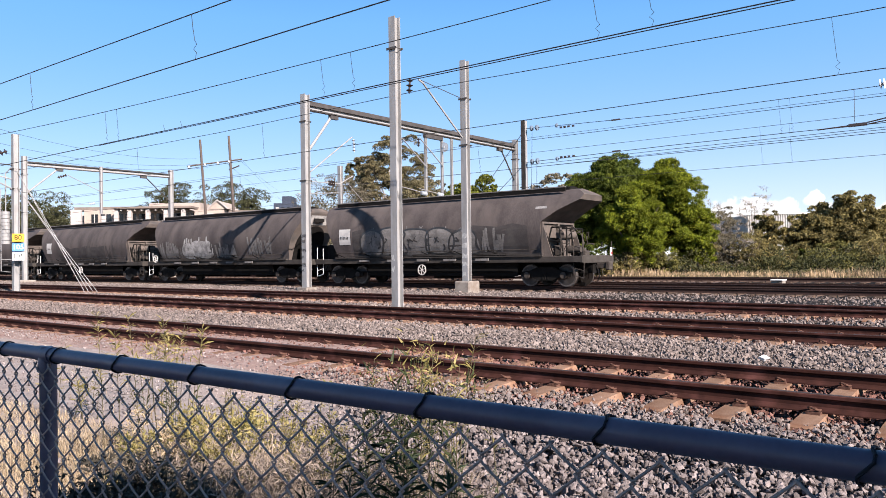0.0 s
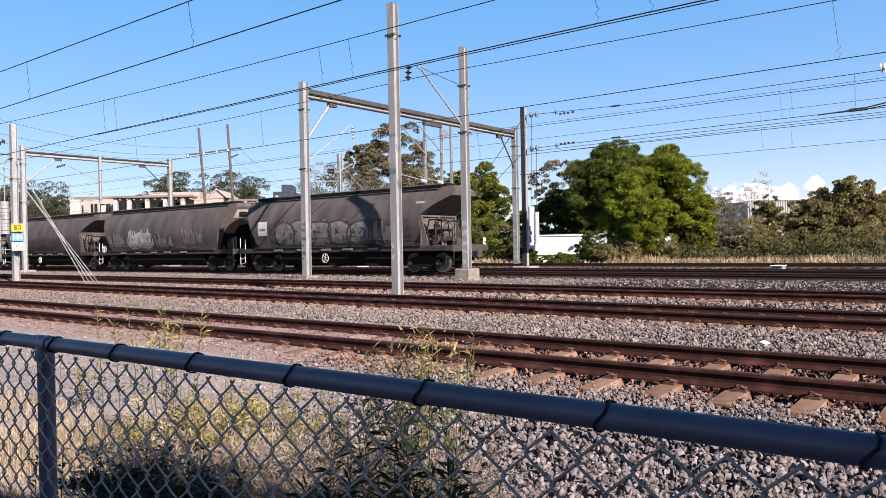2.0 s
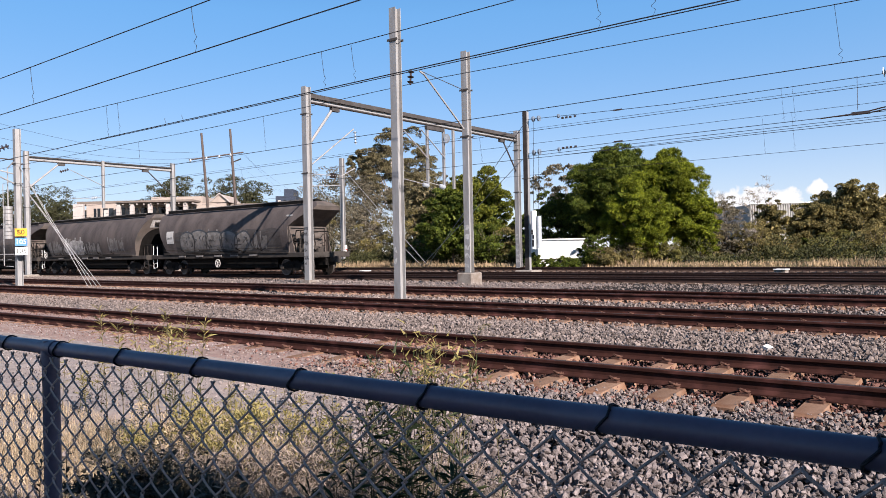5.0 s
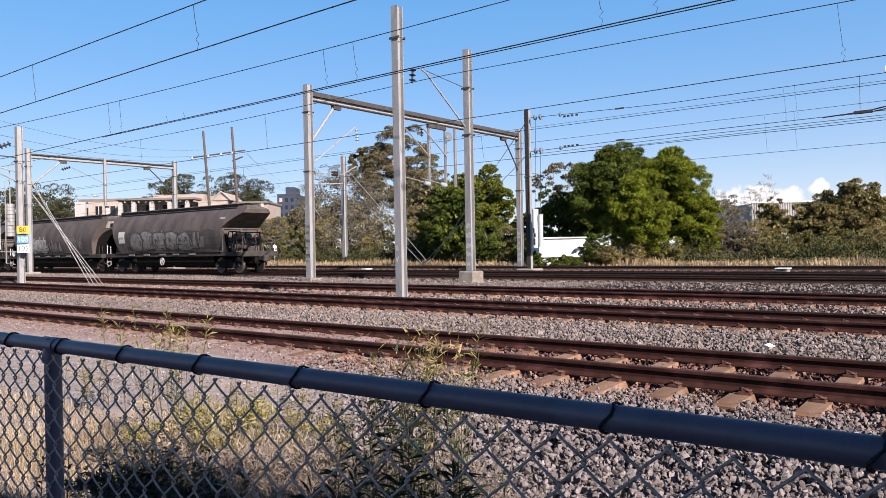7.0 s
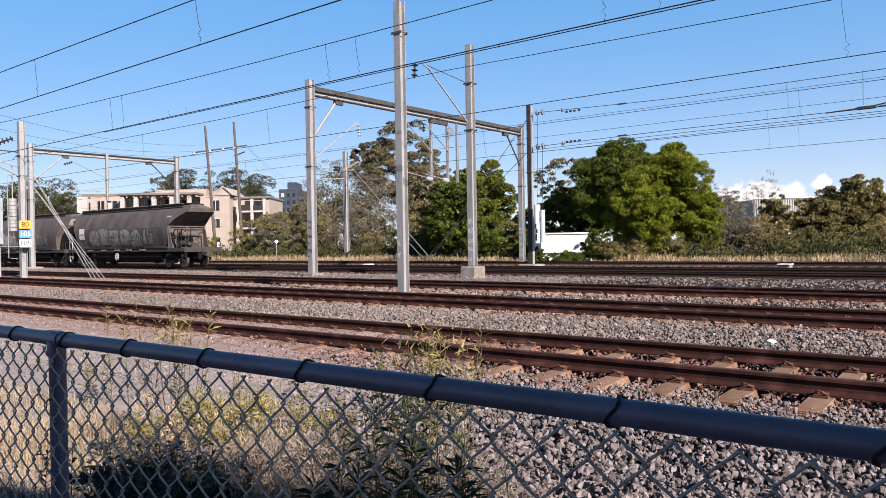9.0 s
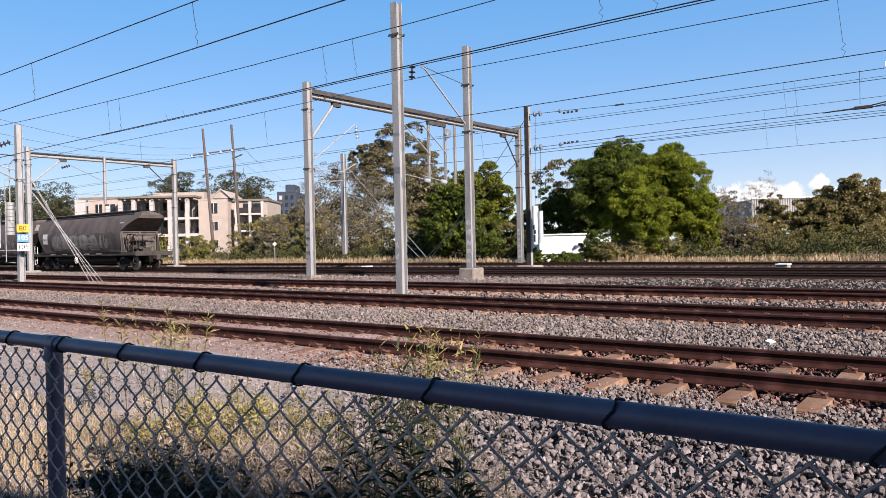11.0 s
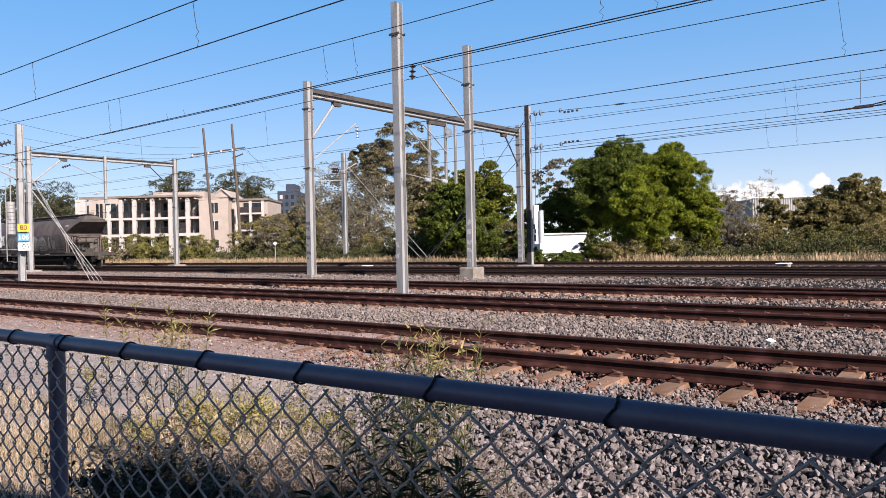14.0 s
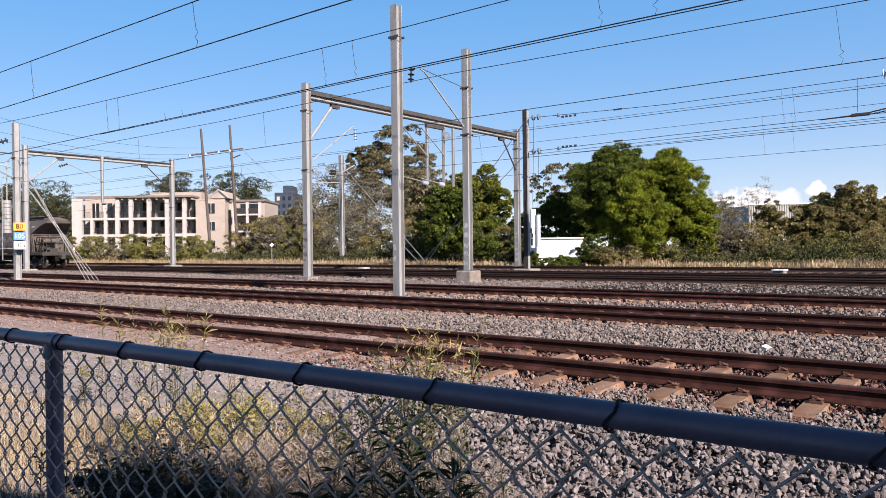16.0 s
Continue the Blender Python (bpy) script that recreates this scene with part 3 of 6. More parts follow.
# paler strip on the sun side: the mast's sunlit edge put into colour
part("flange", Shape().box(-23.462, 38.29, -.2, -23.44, 38.51, 9.6), GALV, C_, "flange strip in paler steel for its sunlit look")
part("collar", collar(-23.6, 38.4, 0.27, 5.6), GALV_DARK, C_)


def gantry(label, x, y0, y1, top, beam_z, w, knee, h=0.46):
    g = thing("portal_gantry", label, "gantry", group="portal gantries")
    for y in (y0, y1):
        part("leg", column(x, y, w, -.25, top), GALV, g)
        part("base_plate", Shape().box(x - w, y - w, -.3, x + w, y + w, 0.03), CONCRETE, g)
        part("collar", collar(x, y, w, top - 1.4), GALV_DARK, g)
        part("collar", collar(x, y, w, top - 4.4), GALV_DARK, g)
    prof = [(-.15, 0), (.15, 0), (.15, .03), (.012, .04), (.012, h - .04), (.15, h - .03), (.15, h), (-.15, h), (-.15, h - .03), (-.012, h - .04), (-.012, .04), (-.15, .03)]
    part("beam", Shape().prism([(x + u, beam_z + v) for u, v in prof], y0 + w / 2, y1 - w / 2, axis='y'), GALV, g)
    # dark strips paint the shade on the beam's upper part and lower edge
    part("beam_shade_strip", Shape().box(x + .151, y0 + w / 2, beam_z + h * (.52 if h > .4 else .78), x + .16, y1 - w / 2, beam_z + h + .004), GALV_DARK, g)
    part("beam_shade_strip", Shape().box(x + .151, y0 + w / 2, beam_z - .004, x + .16, y1 - w / 2, beam_z + .05), GALV_DARK, g)
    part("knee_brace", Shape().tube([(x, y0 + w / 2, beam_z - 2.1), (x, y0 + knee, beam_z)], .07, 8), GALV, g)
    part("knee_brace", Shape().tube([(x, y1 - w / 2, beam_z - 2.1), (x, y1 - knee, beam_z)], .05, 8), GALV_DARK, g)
    part("brace_plate", Shape().box(x - .1, y0 + knee - .2, beam_z - .22, x + .1, y0 + knee + .35, beam_z - .004), GALV_DARK, g)
    part("brace_plate", Shape().box(x - .1, y1 - knee - .35, beam_z - .22, x + .1, y1 - knee + .2, beam_z - .004), GALV_DARK, g)
    return g


G1 = gantry("galvanised steel portal gantry spanning the freight tracks", -28.6, 25.5, 45.3, 9.82, 9.03, 0.34, 1.9)
G2 = gantry("galvanised steel portal gantry spanning the freight tracks", -61.0, 25.6, 38.2, 9.75, 9.0, 0.34, 2.6, 0.36)


for y_ in (25.6, 38.2):
    part("footing", Shape().box(-61.6, y_ - .6, -.4, -60.4, y_ + .6, .14, ch=.05), CONCRETE, G2, "pale concrete footing")


def drop_post(g, x, y, z_top, z_bot, w=0.26):
    part("drop_post", column(x, y, w, z_bot, z_top), GALV, g)


for y_ in (34.9, 36.5, 37.5):
    drop_post(G1, -28.4, y_, 8.95, 5.25, 0.14)
part("cross_plate", Shape().box(-28.5, 34.8, 8.72, -28.3, 36.5, 8.94), GALV_DARK, G1)
for y, z in ((34.9, 7.2), (36.5, 7.4)):
    part("cantilever_tube", Shape().tube([(-28.3, y, z - .3), (-28.2, y - 2.4, z + 1.2)], 0.035, 8), GALV, G1)
    part("insulator", insulator((-28.2, y - 2.5, z + 1.15), (-28.2, y - 2.5, z + .65), 0.12, 3), INSUL, G1)
    part("registration_arm", Shape().tube([(-28.3, y, 5.3), (-28.2, y - 1.4, 5.45), (-28.1, y - 2.6, 5.55)], 0.025, 6), GALV, G1)
    part("insulator", insulator((-28.3, y - .1, 5.3), (-28.3, y - .6, 5.35), 0.14, 3), INSUL_GREY, G1)
part("insulator", insulator((-28.2, 36.4, 8.3), (-28.2, 36.6, 8.3), 0.3, 2), INSUL_GREY, G1)
part("cantilever_tube", Shape().tube([(-28.45, 25.7, 5.9), (-28.35, 28.6, 8.0)], 0.035, 8), GALV, G1)
part("insulator", insulator((-28.35, 28.7, 7.9), (-28.35, 28.75, 7.2), 0.11, 4), INSUL_GREY, G1)
part("registration_arm", Shape().tube([(-28.45, 25.7, 5.4), (-28.35, 27.6, 5.4), (-28.3, 28.6, 5.9)], 0.025, 6), GALV, G1)
part("insulator", insulator((-28.4, 26.9, 5.4), (-28.4, 27.3, 5.4), 0.14, 3), INSUL, G1)
drop_post(G2, -60.8, 31.6, 9.45, 5.5, .2)
part("cantilever_tube", Shape().tube([(-60.7, 31.6, 7.3), (-60.7, 28.8, 8.5)], 0.03, 8), GALV, G2)
part("insulator", insulator((-60.7, 28.7, 8.5), (-60.7, 28.0, 8.25), 0.12, 4), INSUL, G2)
part("registration_arm", Shape().tube([(-60.7, 31.5, 6.4), (-60.7, 30.0, 6.2), (-60.7, 28.4, 6.2)], 0.022, 6), GALV, G2)
part("insulator", insulator((-60.7, 31.0, 6.35), (-60.7, 30.5, 6.25), 0.13, 3), INSUL_GREY, G2)
# balance weights hung beside the signal mast
for k_ in range(9):
    z_ = 2.42 + k_ * .185
    part("balance_weight", Shape().tube([(-40.6, 16.14, z_), (-40.6, 16.14, z_ + .165)], .2, 14), GALV, L_, "pale cast balance weight")
part("weight_rope", Shape().tube([(-40.6, 16.14, 4.05), (-40.6, 16.14, 6.0), (-40.3, 16.3, 6.3)], .03, 6), GALV, L_)
part("weight_guide", Shape().tube([(-40.25, 16.2, 1.0), (-40.62, 15.92, 1.05), (-40.62, 15.92, 5.2), (-40.3, 16.2, 5.3)], .022, 6), GALV, L_)
part("cantilever_tube", Shape().tube([(-40.3, 16.3, 5.7), (-41.6, 14.2, 6.4)], .035, 6), GALV, L_)
part("insulator", insulator((-40.3, 16.1, 7.1), (-41.1, 15.3, 6.7), .15, 6), INSUL, L_)


WIRE_AT = {}


def wire(label, y, pts, r=0.011, skew=0.0, x0=-150):
    s = Shape()
    WIRE_AT.setdefault(y, []).append(sorted(pts))
    xs = np.arange(x0, 41, 3.0)
    px_, pz_ = zip(*sorted(pts))
    zs = np.interp(xs, px_, pz_)
    s.tube([(x, y + skew * x, z) for x, z in zip(xs, zs)], r, 5)
    ob = part("overhead_wire", s, WIRE)
    return tagged(ob, label, "wire", "overhead wires")


def sag(mid, low, span=46.0, high=0.5):
    """Points of a carrying wire that hangs lowest at x = mid."""
    return [(x, low + high * ((abs((x - mid + span / 2) % span - span / 2)) / (span / 2)) ** 2) for x in np.arange(-150, 41, 3.0)]


CAR, CON = "dark carrying wire of the overhead line", "dark contact wire of the overhead line"
wire(CAR, 8.1, [(-150, 6.05), (40, 6.05)])
wire(CON, 8.1, [(-150, 5.1), (-20.7, 5.12), (-8, 5.21), (40, 5.3)])
wire(CAR, 13.9, sag(-15, 6.85, 60, 0.6))
wire(CON, 13.9, [(-150, 5.7), (-35, 5.74), (-6.7, 5.86), (40, 5.9)], 0.014)
wire(CAR, 19.2, [(-150, 6.9), (-26.9, 6.9), (-15, 7.06), (-3, 6.9), (40, 6.9)])
wire(CON, 19.2, [(-150, 5.6), (40, 5.52)])
wire(CAR, 28.6, [(-150, 6.65), (40, 6.63)])
wire(CON, 28.6, [(-150, 5.38), (40, 5.43)])
wire(CAR, 41.5, [(-150, 8.18), (40, 8.14)])
wire(CON, 41.5, [(-150, 6.11), (40, 6.15)])
wire("dark feeder wire above the far tracks", 44.8, [(-150, 9.8), (40, 9.7)])
wire("dark feeder wire above the far tracks", 38.9, [(-23.6, 7.0), (-15, 7.08), (40, 7.12)], 0.013, x0=-23.6)
wire("dark feeder wire above the far tracks", 39.3, [(-23.6, 6.9), (-15, 6.98), (40, 7.32)], 0.012, x0=-23.6)
wire(CON, 13.97, [(-27, 5.77), (-6.7, 5.83), (40, 5.86)], 0.011, x0=-27)
# tensioned pair that ends at the anchor mast
wire(CAR, 38.4, [(-23.6, 9.14), (-15, 8.86), (40, 9.0)], 0.016, x0=-23.6)
wire(CON, 38.4, [(-23.6, 7.1), (-15, 7.21), (40, 7.26)], 0.016, x0=-23.6)
for z, zz in ((9.13, 8.93), (7.11, 7.19)):
    for x, r_ in ((-23.05, .16), (-22.67, .17), (-21.35, .12)):
        f = (x + 23.6) / 8.6
        part("insulator", Shape().tube([(x - .05, 38.4, z + (zz - z) * f), (x + .05, 38.4, z + (zz - z) * f)], r_, 14), INSUL_BLUE, C_, "grey strain insulator")
    for x_, l_ in ((-21.15, .14), (-20.9, .14), (-20.65, .14), (-20.35, .14), (-17.9, .5)):
        part("tension_gear", Shape().box(x_, 38.37, zz - (.05 if l_ < .5 else .02), x_ + l_, 38.43, zz + .06), INSUL, C_)
part("section_insulator", Shape().tube([(-7.5, 38.4, 7.2), (-6.3, 38.4, 7.24), (-5.5, 38.4, 7.3), (-4.6, 38.4, 7.44)], .03, 6).tube([(-6.9, 38.33, 7.2), (-5.6, 38.33, 7.2), (-4.7, 38.33, 7.3)], .025, 6).box(-6.2, 38.34, 7.18, -5.45, 38.46, 7.32), INSUL, C_)
part("suspension_rod", Shape().tube([(-5.95, 38.4, 8.93), (-5.95, 38.4, 7.4)], .012, 5), INSUL, C_)
part("insulator", insulator((-4.95, 38.4, 8.95), (-4.65, 38.4, 8.97), .24, 2), WHITE, C_, "white insulator")
tk = part("counterweight_drum", Shape().tube([(-22.95, 38.05, 1.35), (-22.95, 38.05, 3.62)], .18, 18), WHITE, C_, "white graffitied counterweight drum", smooth=True)
part("graffiti", Shape().box(-22.99, 37.863, 1.5, -22.85, 37.87, 1.9).box(-22.95, 37.861, 1.95, -22.82, 37.868, 2.2).box(-23.03, 37.863, 2.22, -22.9, 37.87, 2.5), GRAFF_DARK, tk)
part("counterweight_drum", Shape().tube([(-22.63, 38.1, 1.4), (-22.63, 38.1, 3.3)], .15, 16), INSUL_GREY, C_, "pale grey counterweight drum", smooth=True)
part("weight_rope", Shape().tube([(-22.95, 38.05, 3.6), (-22.9, 38.2, 9.0)], .012, 5).tube([(-22.63, 38.1, 3.3), (-22.63, 38.25, 7.1)], .012, 5), WIRE, C_)
part("backstay", Shape().tube([(-23.7, 38.4, 8.9), (-29.5, 41.5, 5.2), (-37, 45.2, 0.2)], .02, 5), GALV, C_)
part("backstay", Shape().tube([(-23.7, 38.4, 6.9), (-36.8, 44.2, 0.2)], .02, 5), GALV, C_)
# hangers between carrying and contact wires
for y, zc, zt, xs_ in ((8.1, 5.16, 6.05, (-18.83, -12.08, -30, -6.2)), (13.9, 5.78, 6.95, (-26.3, -25.5, -14.83, -13.7, -6.75, -5.6)), (13.9, 5.8, 6.0, (-22.5, -21.5)), (19.2, 5.55, 6.95, (-3.3, -33.4, -24.0)), (38.4, 7.22, 8.9, (-9.1, -8.6)), (41.5, 6.14, 8.15, (-10.8, -9.35)), (28.6, 5.4, 6.65, (-38, -47, -20))):
    for x in xs_:
        if zt - zc > .5:
            zt, zc = (float(np.interp(x, *zip(*WIRE_AT[y][k_]))) for k_ in (0, 1))
        hp = [(x - .1, y, zt), (x - .06, y, (zc * .3 + zt * .7)), (x, y, zc + .35), (x + .06, y, zc + .28), (x - .04, y, zc + .2), (x + .05, y, zc + .12), (x, y, zc)]
        tagged(part("wire_dropper", Shape().tube(hp if zt - zc > .5 else [hp[0], hp[-1]], .006, 4), WIRE), "thin kinked hanger between overhead wires", "wire", "wire hangers")

# mast with stays beyond the far track
D_ = mast("slim galvanised steel mast beyond the far track", -53.3, 52.0, 0.38, 10.7, 0.2)
part("stay", Shape().tube([(-53.2, 51.9, 9.8), (-38.3, 46.8, 0.2)], .03, 5), GALV, D_)
part("stay", Shape().tube([(-53.2, 51.9, 8.2), (-39.2, 47.0, 0.2)], .03, 5), GALV, D_)
part("bracket", Shape().tube([(-53.3, 51.9, 8.0), (-53.3, 46.5, 7.6)], .05, 6), GALV, D_)
# guy wires, speed boards and cabinet on the left-hand mast
for a, (zt, gx_, gy_) in enumerate(((6.1, -36.4, 18.1), (6.1, -36.2, 18.2), (5.3, -35.9, 18.3), (5.3, -35.7, 18.4))):
    part("guy_wire", Shape().tube([(-40.1, 16.5, zt), (gx_, gy_, -.1)], .015, 5), GALV, L_, "pale tensioned guy wire")


def plate_text(text, size, material, parent, m):
    cu = bpy.data.curves.new("numerals", 'FONT')
    cu.body, cu.size, cu.align_x, cu.align_y, cu.extrude = text, size, 'CENTER', 'CENTER', .004
    tmp = bpy.data.objects.new("numerals", cu)
    me = bpy.data.meshes.new_from_object(tmp)
    bpy.data.objects.remove(tmp)
    me.materials.append(material)
    ob = new("numerals", me)
    ob.parent = parent
    ob.matrix_basis = m
    return ob


YELLOW_P = mat("yellow_sign", (0.68, 0.345, 0.02), (0.62, 0.31, 0.02), rough=0.45, bump=0)
BLUE_P = mat("blue_sign", (0.0796, 0.223, 0.556), (0.0716, 0.199, 0.492), rough=0.45, bump=0)
SIGN_YAW = 58.0
for text, z, pm, tm in (("80", 2.52, YELLOW_P, TIE), ("105", 2.04, BLUE_P, WHITE), ("105", 1.58, WHITE, TIE)):
    sg = thing("speed_board", {"80": "yellow speed board with black numerals on the mast"}.get(text, "blue speed board with white numerals on the mast" if pm is BLUE_P else "white speed board with black numerals on the mast"), "sign", pose(-39.66, 16.34, z + .2, 90, 0, SIGN_YAW), "speed boards")
    part("plate", Shape().box(-.27, -.2, -.012, .27, .2, .012, ch=.008), pm, sg)
    part("bracket", Shape().box(-.05, -.1, -.2, .05, .1, -.012), GALV, sg)
    plate_text(text, .34, tm, sg, pose(0, 0, .017))
cab = thing("equipment_cabinet", "pale ribbed equipment box on a mast", "cabinet", pose(-41.3, 15.7, 1.75, 0, 0, 30))
part("case", Shape().box(-.17, -.17, 0, .17, .17, 2.35, ch=.02), INSUL_GREY, cab)
rb = Shape()
for k in range(11):
    rb.box(-.18, -.19, .12 + k * .2, .18, -.17, .2 + k * .2)
part("ribs", rb, WHITE, cab)
part("support_pipe", Shape().tube([(-.25, 0, 3.2), (-.25, 0, -.1), (1.3, .2, -.12)], .03, 6), GALV, cab)
part("support_pipe", Shape().tube([(0, .1, -1.9), (0, .1, 0)], .05, 8), GALV, cab)

# lineside bits
ls = thing("lineside_sign", "small white diamond sign on a short post", "sign", pose(-53.5, 43.4, 0, 0, 0, 55))
part("post", Shape().tube([(0, 0, -.2), (0, 0, 1.7)], .035, 6), GALV, ls)
part("board", Shape().prism([(-.19, 1.85), (0, 1.66), (.19, 1.85), (0, 2.04)], -.05, -.03, axis='y'), WHITE, ls)
for x, y, l in ((-33.9, 35.0, .26), (-9.3, 38.2, .3)):
    bx = thing("track_box", "pale trackside connection box", "box", pose(x, y, 0, 0, 0, rng.uniform(-6, 6)), "track boxes")
    part("lid", Shape().box(-l, -.3, .12, l, .3, .18, ch=.02), WHITE, bx)
    part("case", Shape().box(-l + .05, -.25, -.1, l - .05, .25, .12), CONCRETE, bx)
ws = part("white_stone", Shape().add([(v[0] * .085, v[1] * .055, v[2] * .045) for v in [(-1, 0, 0), (1, .1, .1), (0, 1, 0), (.1, -1, 0), (0, .1, 1), (0, 0, -1), (.6, .6, .5), (-.6, -.5, .5)]], [(0, 2, 4), (2, 6, 4), (6, 1, 4), (1, 3, 4), (3, 7, 4), (7, 0, 4), (0, 5, 2), (2, 5, 6), (6, 5, 1), (1, 5, 3), (3, 5, 7), (7, 5, 0)]), WHITE_STONE)
tagged(ws, "bright white stone lying on the ballast", "stone")
ws.matrix_basis = pose(-2.69, 10.29, .06, 0, 0, 20)

def scrawl(parent, x, y, w, z0, z1, seed, material):
    """Short painted bars on the near flange of a mast."""
    r = np.random.default_rng(seed)
    z = z0
    while z < z1:
        st = Shape()
        up = r.uniform(.16, .26)
        lean_ = r.uniform(-.12, .12)
        bars = [(x + (c + e * lean_) * w, z + f * up) for c in (-.3, -.08, .14, .34)[:r.integers(2, 5)] for e, f in ((-1, r.uniform(0, .25)), (1, r.uniform(.7, 1.0)))]
        for (a0, b0), (a1, b1) in zip(bars[::2], bars[1::2]):
            d = math.hypot(a1 - a0, b1 - b0)
            n0, n1 = -(b1 - b0) / d * .018, (a1 - a0) / d * .018
            st.add([(a0 + n0, y - w / 2 - .004, b0 + n1), (a1 + n0, y - w / 2 - .004, b1 + n1), (a1 - n0, y - w / 2 - .004, b1 - n1), (a0 - n0, y - w / 2 - .004, b0 - n1)], [(0, 1, 2, 3)])
        part("scrawl", st, material, parent)
        z += up + r.uniform(.04, .25)


scrawl(A, -14.85, 16.84, .25, 1.0, 1.6, 1, GRAFF_PALE)
scrawl(B, -17.48, 24.0, .27, .7, 2.4, 2, GRAFF_PALE)
scrawl(G1, -28.6, 25.5, .34, .8, 2.6, 3, GRAFF_DARK)
scrawl(G1, -28.6, 45.3, .34, .4, 2.4, 4, GRAFF_PALE)

# nudged to their true distance between the tracks
for ob_, k_ in ((A, .91), (B, 1.035), (G1, .935)):
    ob_.matrix_basis = Matrix.Translation((0, 0, 1.42)) @ Matrix.Scale(k_, 4) @ Matrix.Translation((0, 0, -1.42))

# ---- chain-link fence ----
FY, FZ = 1.24, 1.118
fence = thing("chain_link_fence", "chain-link fence with a blue-grey painted top pipe", "fence")
part("top_rail", Shape().tube([(x, FY, FZ + .006 * (x + .2)) for x in np.arange(-12, 3.1, 1.5)], 0.0245, 20), FENCE, fence, "blue-grey painted steel pipe", smooth=True)
for px_ in (-8.75, -5.75, -2.75, 0.25 + 0.6):
    FP = FZ + .006 * (px_ + .2)
    post = part("post", Shape().tube([(px_, FY + .004, -.4), (px_, FY + .004, FP - .03)], 0.029, 16), FENCE, fence, smooth=True)
    part("post_cap", Shape().tube([(px_, FY, FP - .06), (px_, FY, FP - .02), (px_, FY, FP + .012), (px_, FY, FP + .027)], 0.033, 16, 0.02), FENCE, post, smooth=True)
    part("rail_sleeve", Shape().tube([(px_ - .05, FY, FP), (px_ + .05, FY, FP)], 0.0285, 18), FENCE, post, smooth=True)
for k in range(-6, 17):
    x = -0.165 - 0.416 * k
    if -7 < x < 2.0:
        ring = [(x + .006 * math.sin(3 * a) + .012 * math.sin(a), FY + .028 * math.cos(a), FZ + .006 * (x + .2) + .028 * math.sin(a)) for a in np.linspace(0, 2 * math.pi, 15)[:-1]]
        part("tie_wire", Shape().tube(ring, 0.0029, 6, closed=True), TIE, fence, "black twisted tie wire")
PITCH, WIRE_R = 0.105, 0.0031
for k in range(int(5.6 / (PITCH / 2))):
    # each wire zigzags down the fence, hooked round its neighbours
    x = -4.9 + k * PITCH / 2
    s = Shape()
    pts = []
    top = FZ + .006 * (x + .2) - 0.026
    for j in range(0, 24 * 5):
        # bowed between its knuckles, and passing behind and before its neighbours
        ph = j / 5 + k
        tri = 1 - 2 * abs(ph % 2 - 1)
        bow = .62 * tri + .38 * math.sin(math.pi / 2 * tri) * abs(tri) ** .2
        pts.append((x - bow * PITCH / 4 * 1.1, FY - .03 + .005 * math.sin(math.pi * (ph + .25)), top - j * PITCH / 10))
    s.tube(pts, WIRE_R, 5)
    part("mesh_wire", s, MESHWIRE, fence)

# ---- grain train ----
PAINT = mat("dark_wagon_paint", (0.09, 0.077, 0.073), (0.054, 0.046, 0.0445), rough=0.65, scale=1.6, fine=25, bump=0.06, depth=0.004, c=(0.108, 0.091, 0.083), cs=0.9, stretch=(1, 1, 0.25))
PAINT_END = mat("dusty_wagon_end", (0.112, 0.094, 0.083), (0.074, 0.062, 0.055), rough=0.75, scale=2, fine=30, bump=0.1, depth=0.004, c=(0.0625, 0.0584, 0.0551), cs=1.5)
# near-black: the deep shade under the wagons is put into this colour
BLACK = mat("near_black_wagon_steel", (0.00994, 0.0091, 0.00854), (0.00633, 0.0059, 0.00541), rough=0.8, scale=5, fine=60)
STEEL_DUST = mat("dusty_running_gear", (0.0634, 0.0549, 0.0476), (0.0296, 0.0253, 0.0229), rough=0.75, scale=6, fine=60)
SOLE = mat("dusty_sole_bar", (0.055, 0.049, 0.044), (0.028, 0.025, 0.023), rough=0.75, scale=2, fine=40, c=(0.0371, 0.0334, 0.0298), cs=1.5)
WHEEL = mat("worn_wheel_steel", (0.06, 0.052, 0.047), (0.03, 0.026, 0.024), rough=0.5, metal=0.6, scale=5, fine=60)
TYRE = mat("worn_steel_tyre", (0.13, 0.115, 0.105), (0.065, 0.057, 0.052), rough=0.5, metal=0.5, scale=5, fine=60)
GRAFF = mat("faded_silver_graffiti", (0.2, 0.188, 0.178), (0.095, 0.09, 0.086), rough=0.6, scale=2.5, fine=25, bump=0)
GRAFF_W = mat("white_graffiti", (0.40, 0.385, 0.37), (0.14, 0.135, 0.13), rough=0.6, scale=3, fine=25, bump=0)
GRAFF_K = mat("black_graffiti_line", (0.022, 0.022, 0.023), (0.03, 0.03, 0.03), rough=0.5, bump=0)
PLACARD = mat("pale_placard", (0.475, 0.466, 0.446), (0.399, 0.389, 0.37), rough=0.6, scale=4, bump=0)
RED = mat("red_tail_marker", (0.411, 0.0411, 0.0327), (0.329, 0.0329, 0.0245), rough=0.4, bump=0)

SIDE = [(1.22, 1.42), (1.35, 1.8), (1.43, 2.2), (1.45, 2.45), (1.42, 2.75), (1.34, 3.05), (1.21, 3.35), (1.03, 3.62), (0.82, 3.84), (0.6, 4.0), (0.42, 4.09), (0.30, 4.12)]
WL = 15.8  # over headstocks
PITCH_W = 16.45


def half(z):
    zs, ys = [p[1] for p in SIDE], [p[0] for p in SIDE]
    return float(np.interp(z, zs, ys))


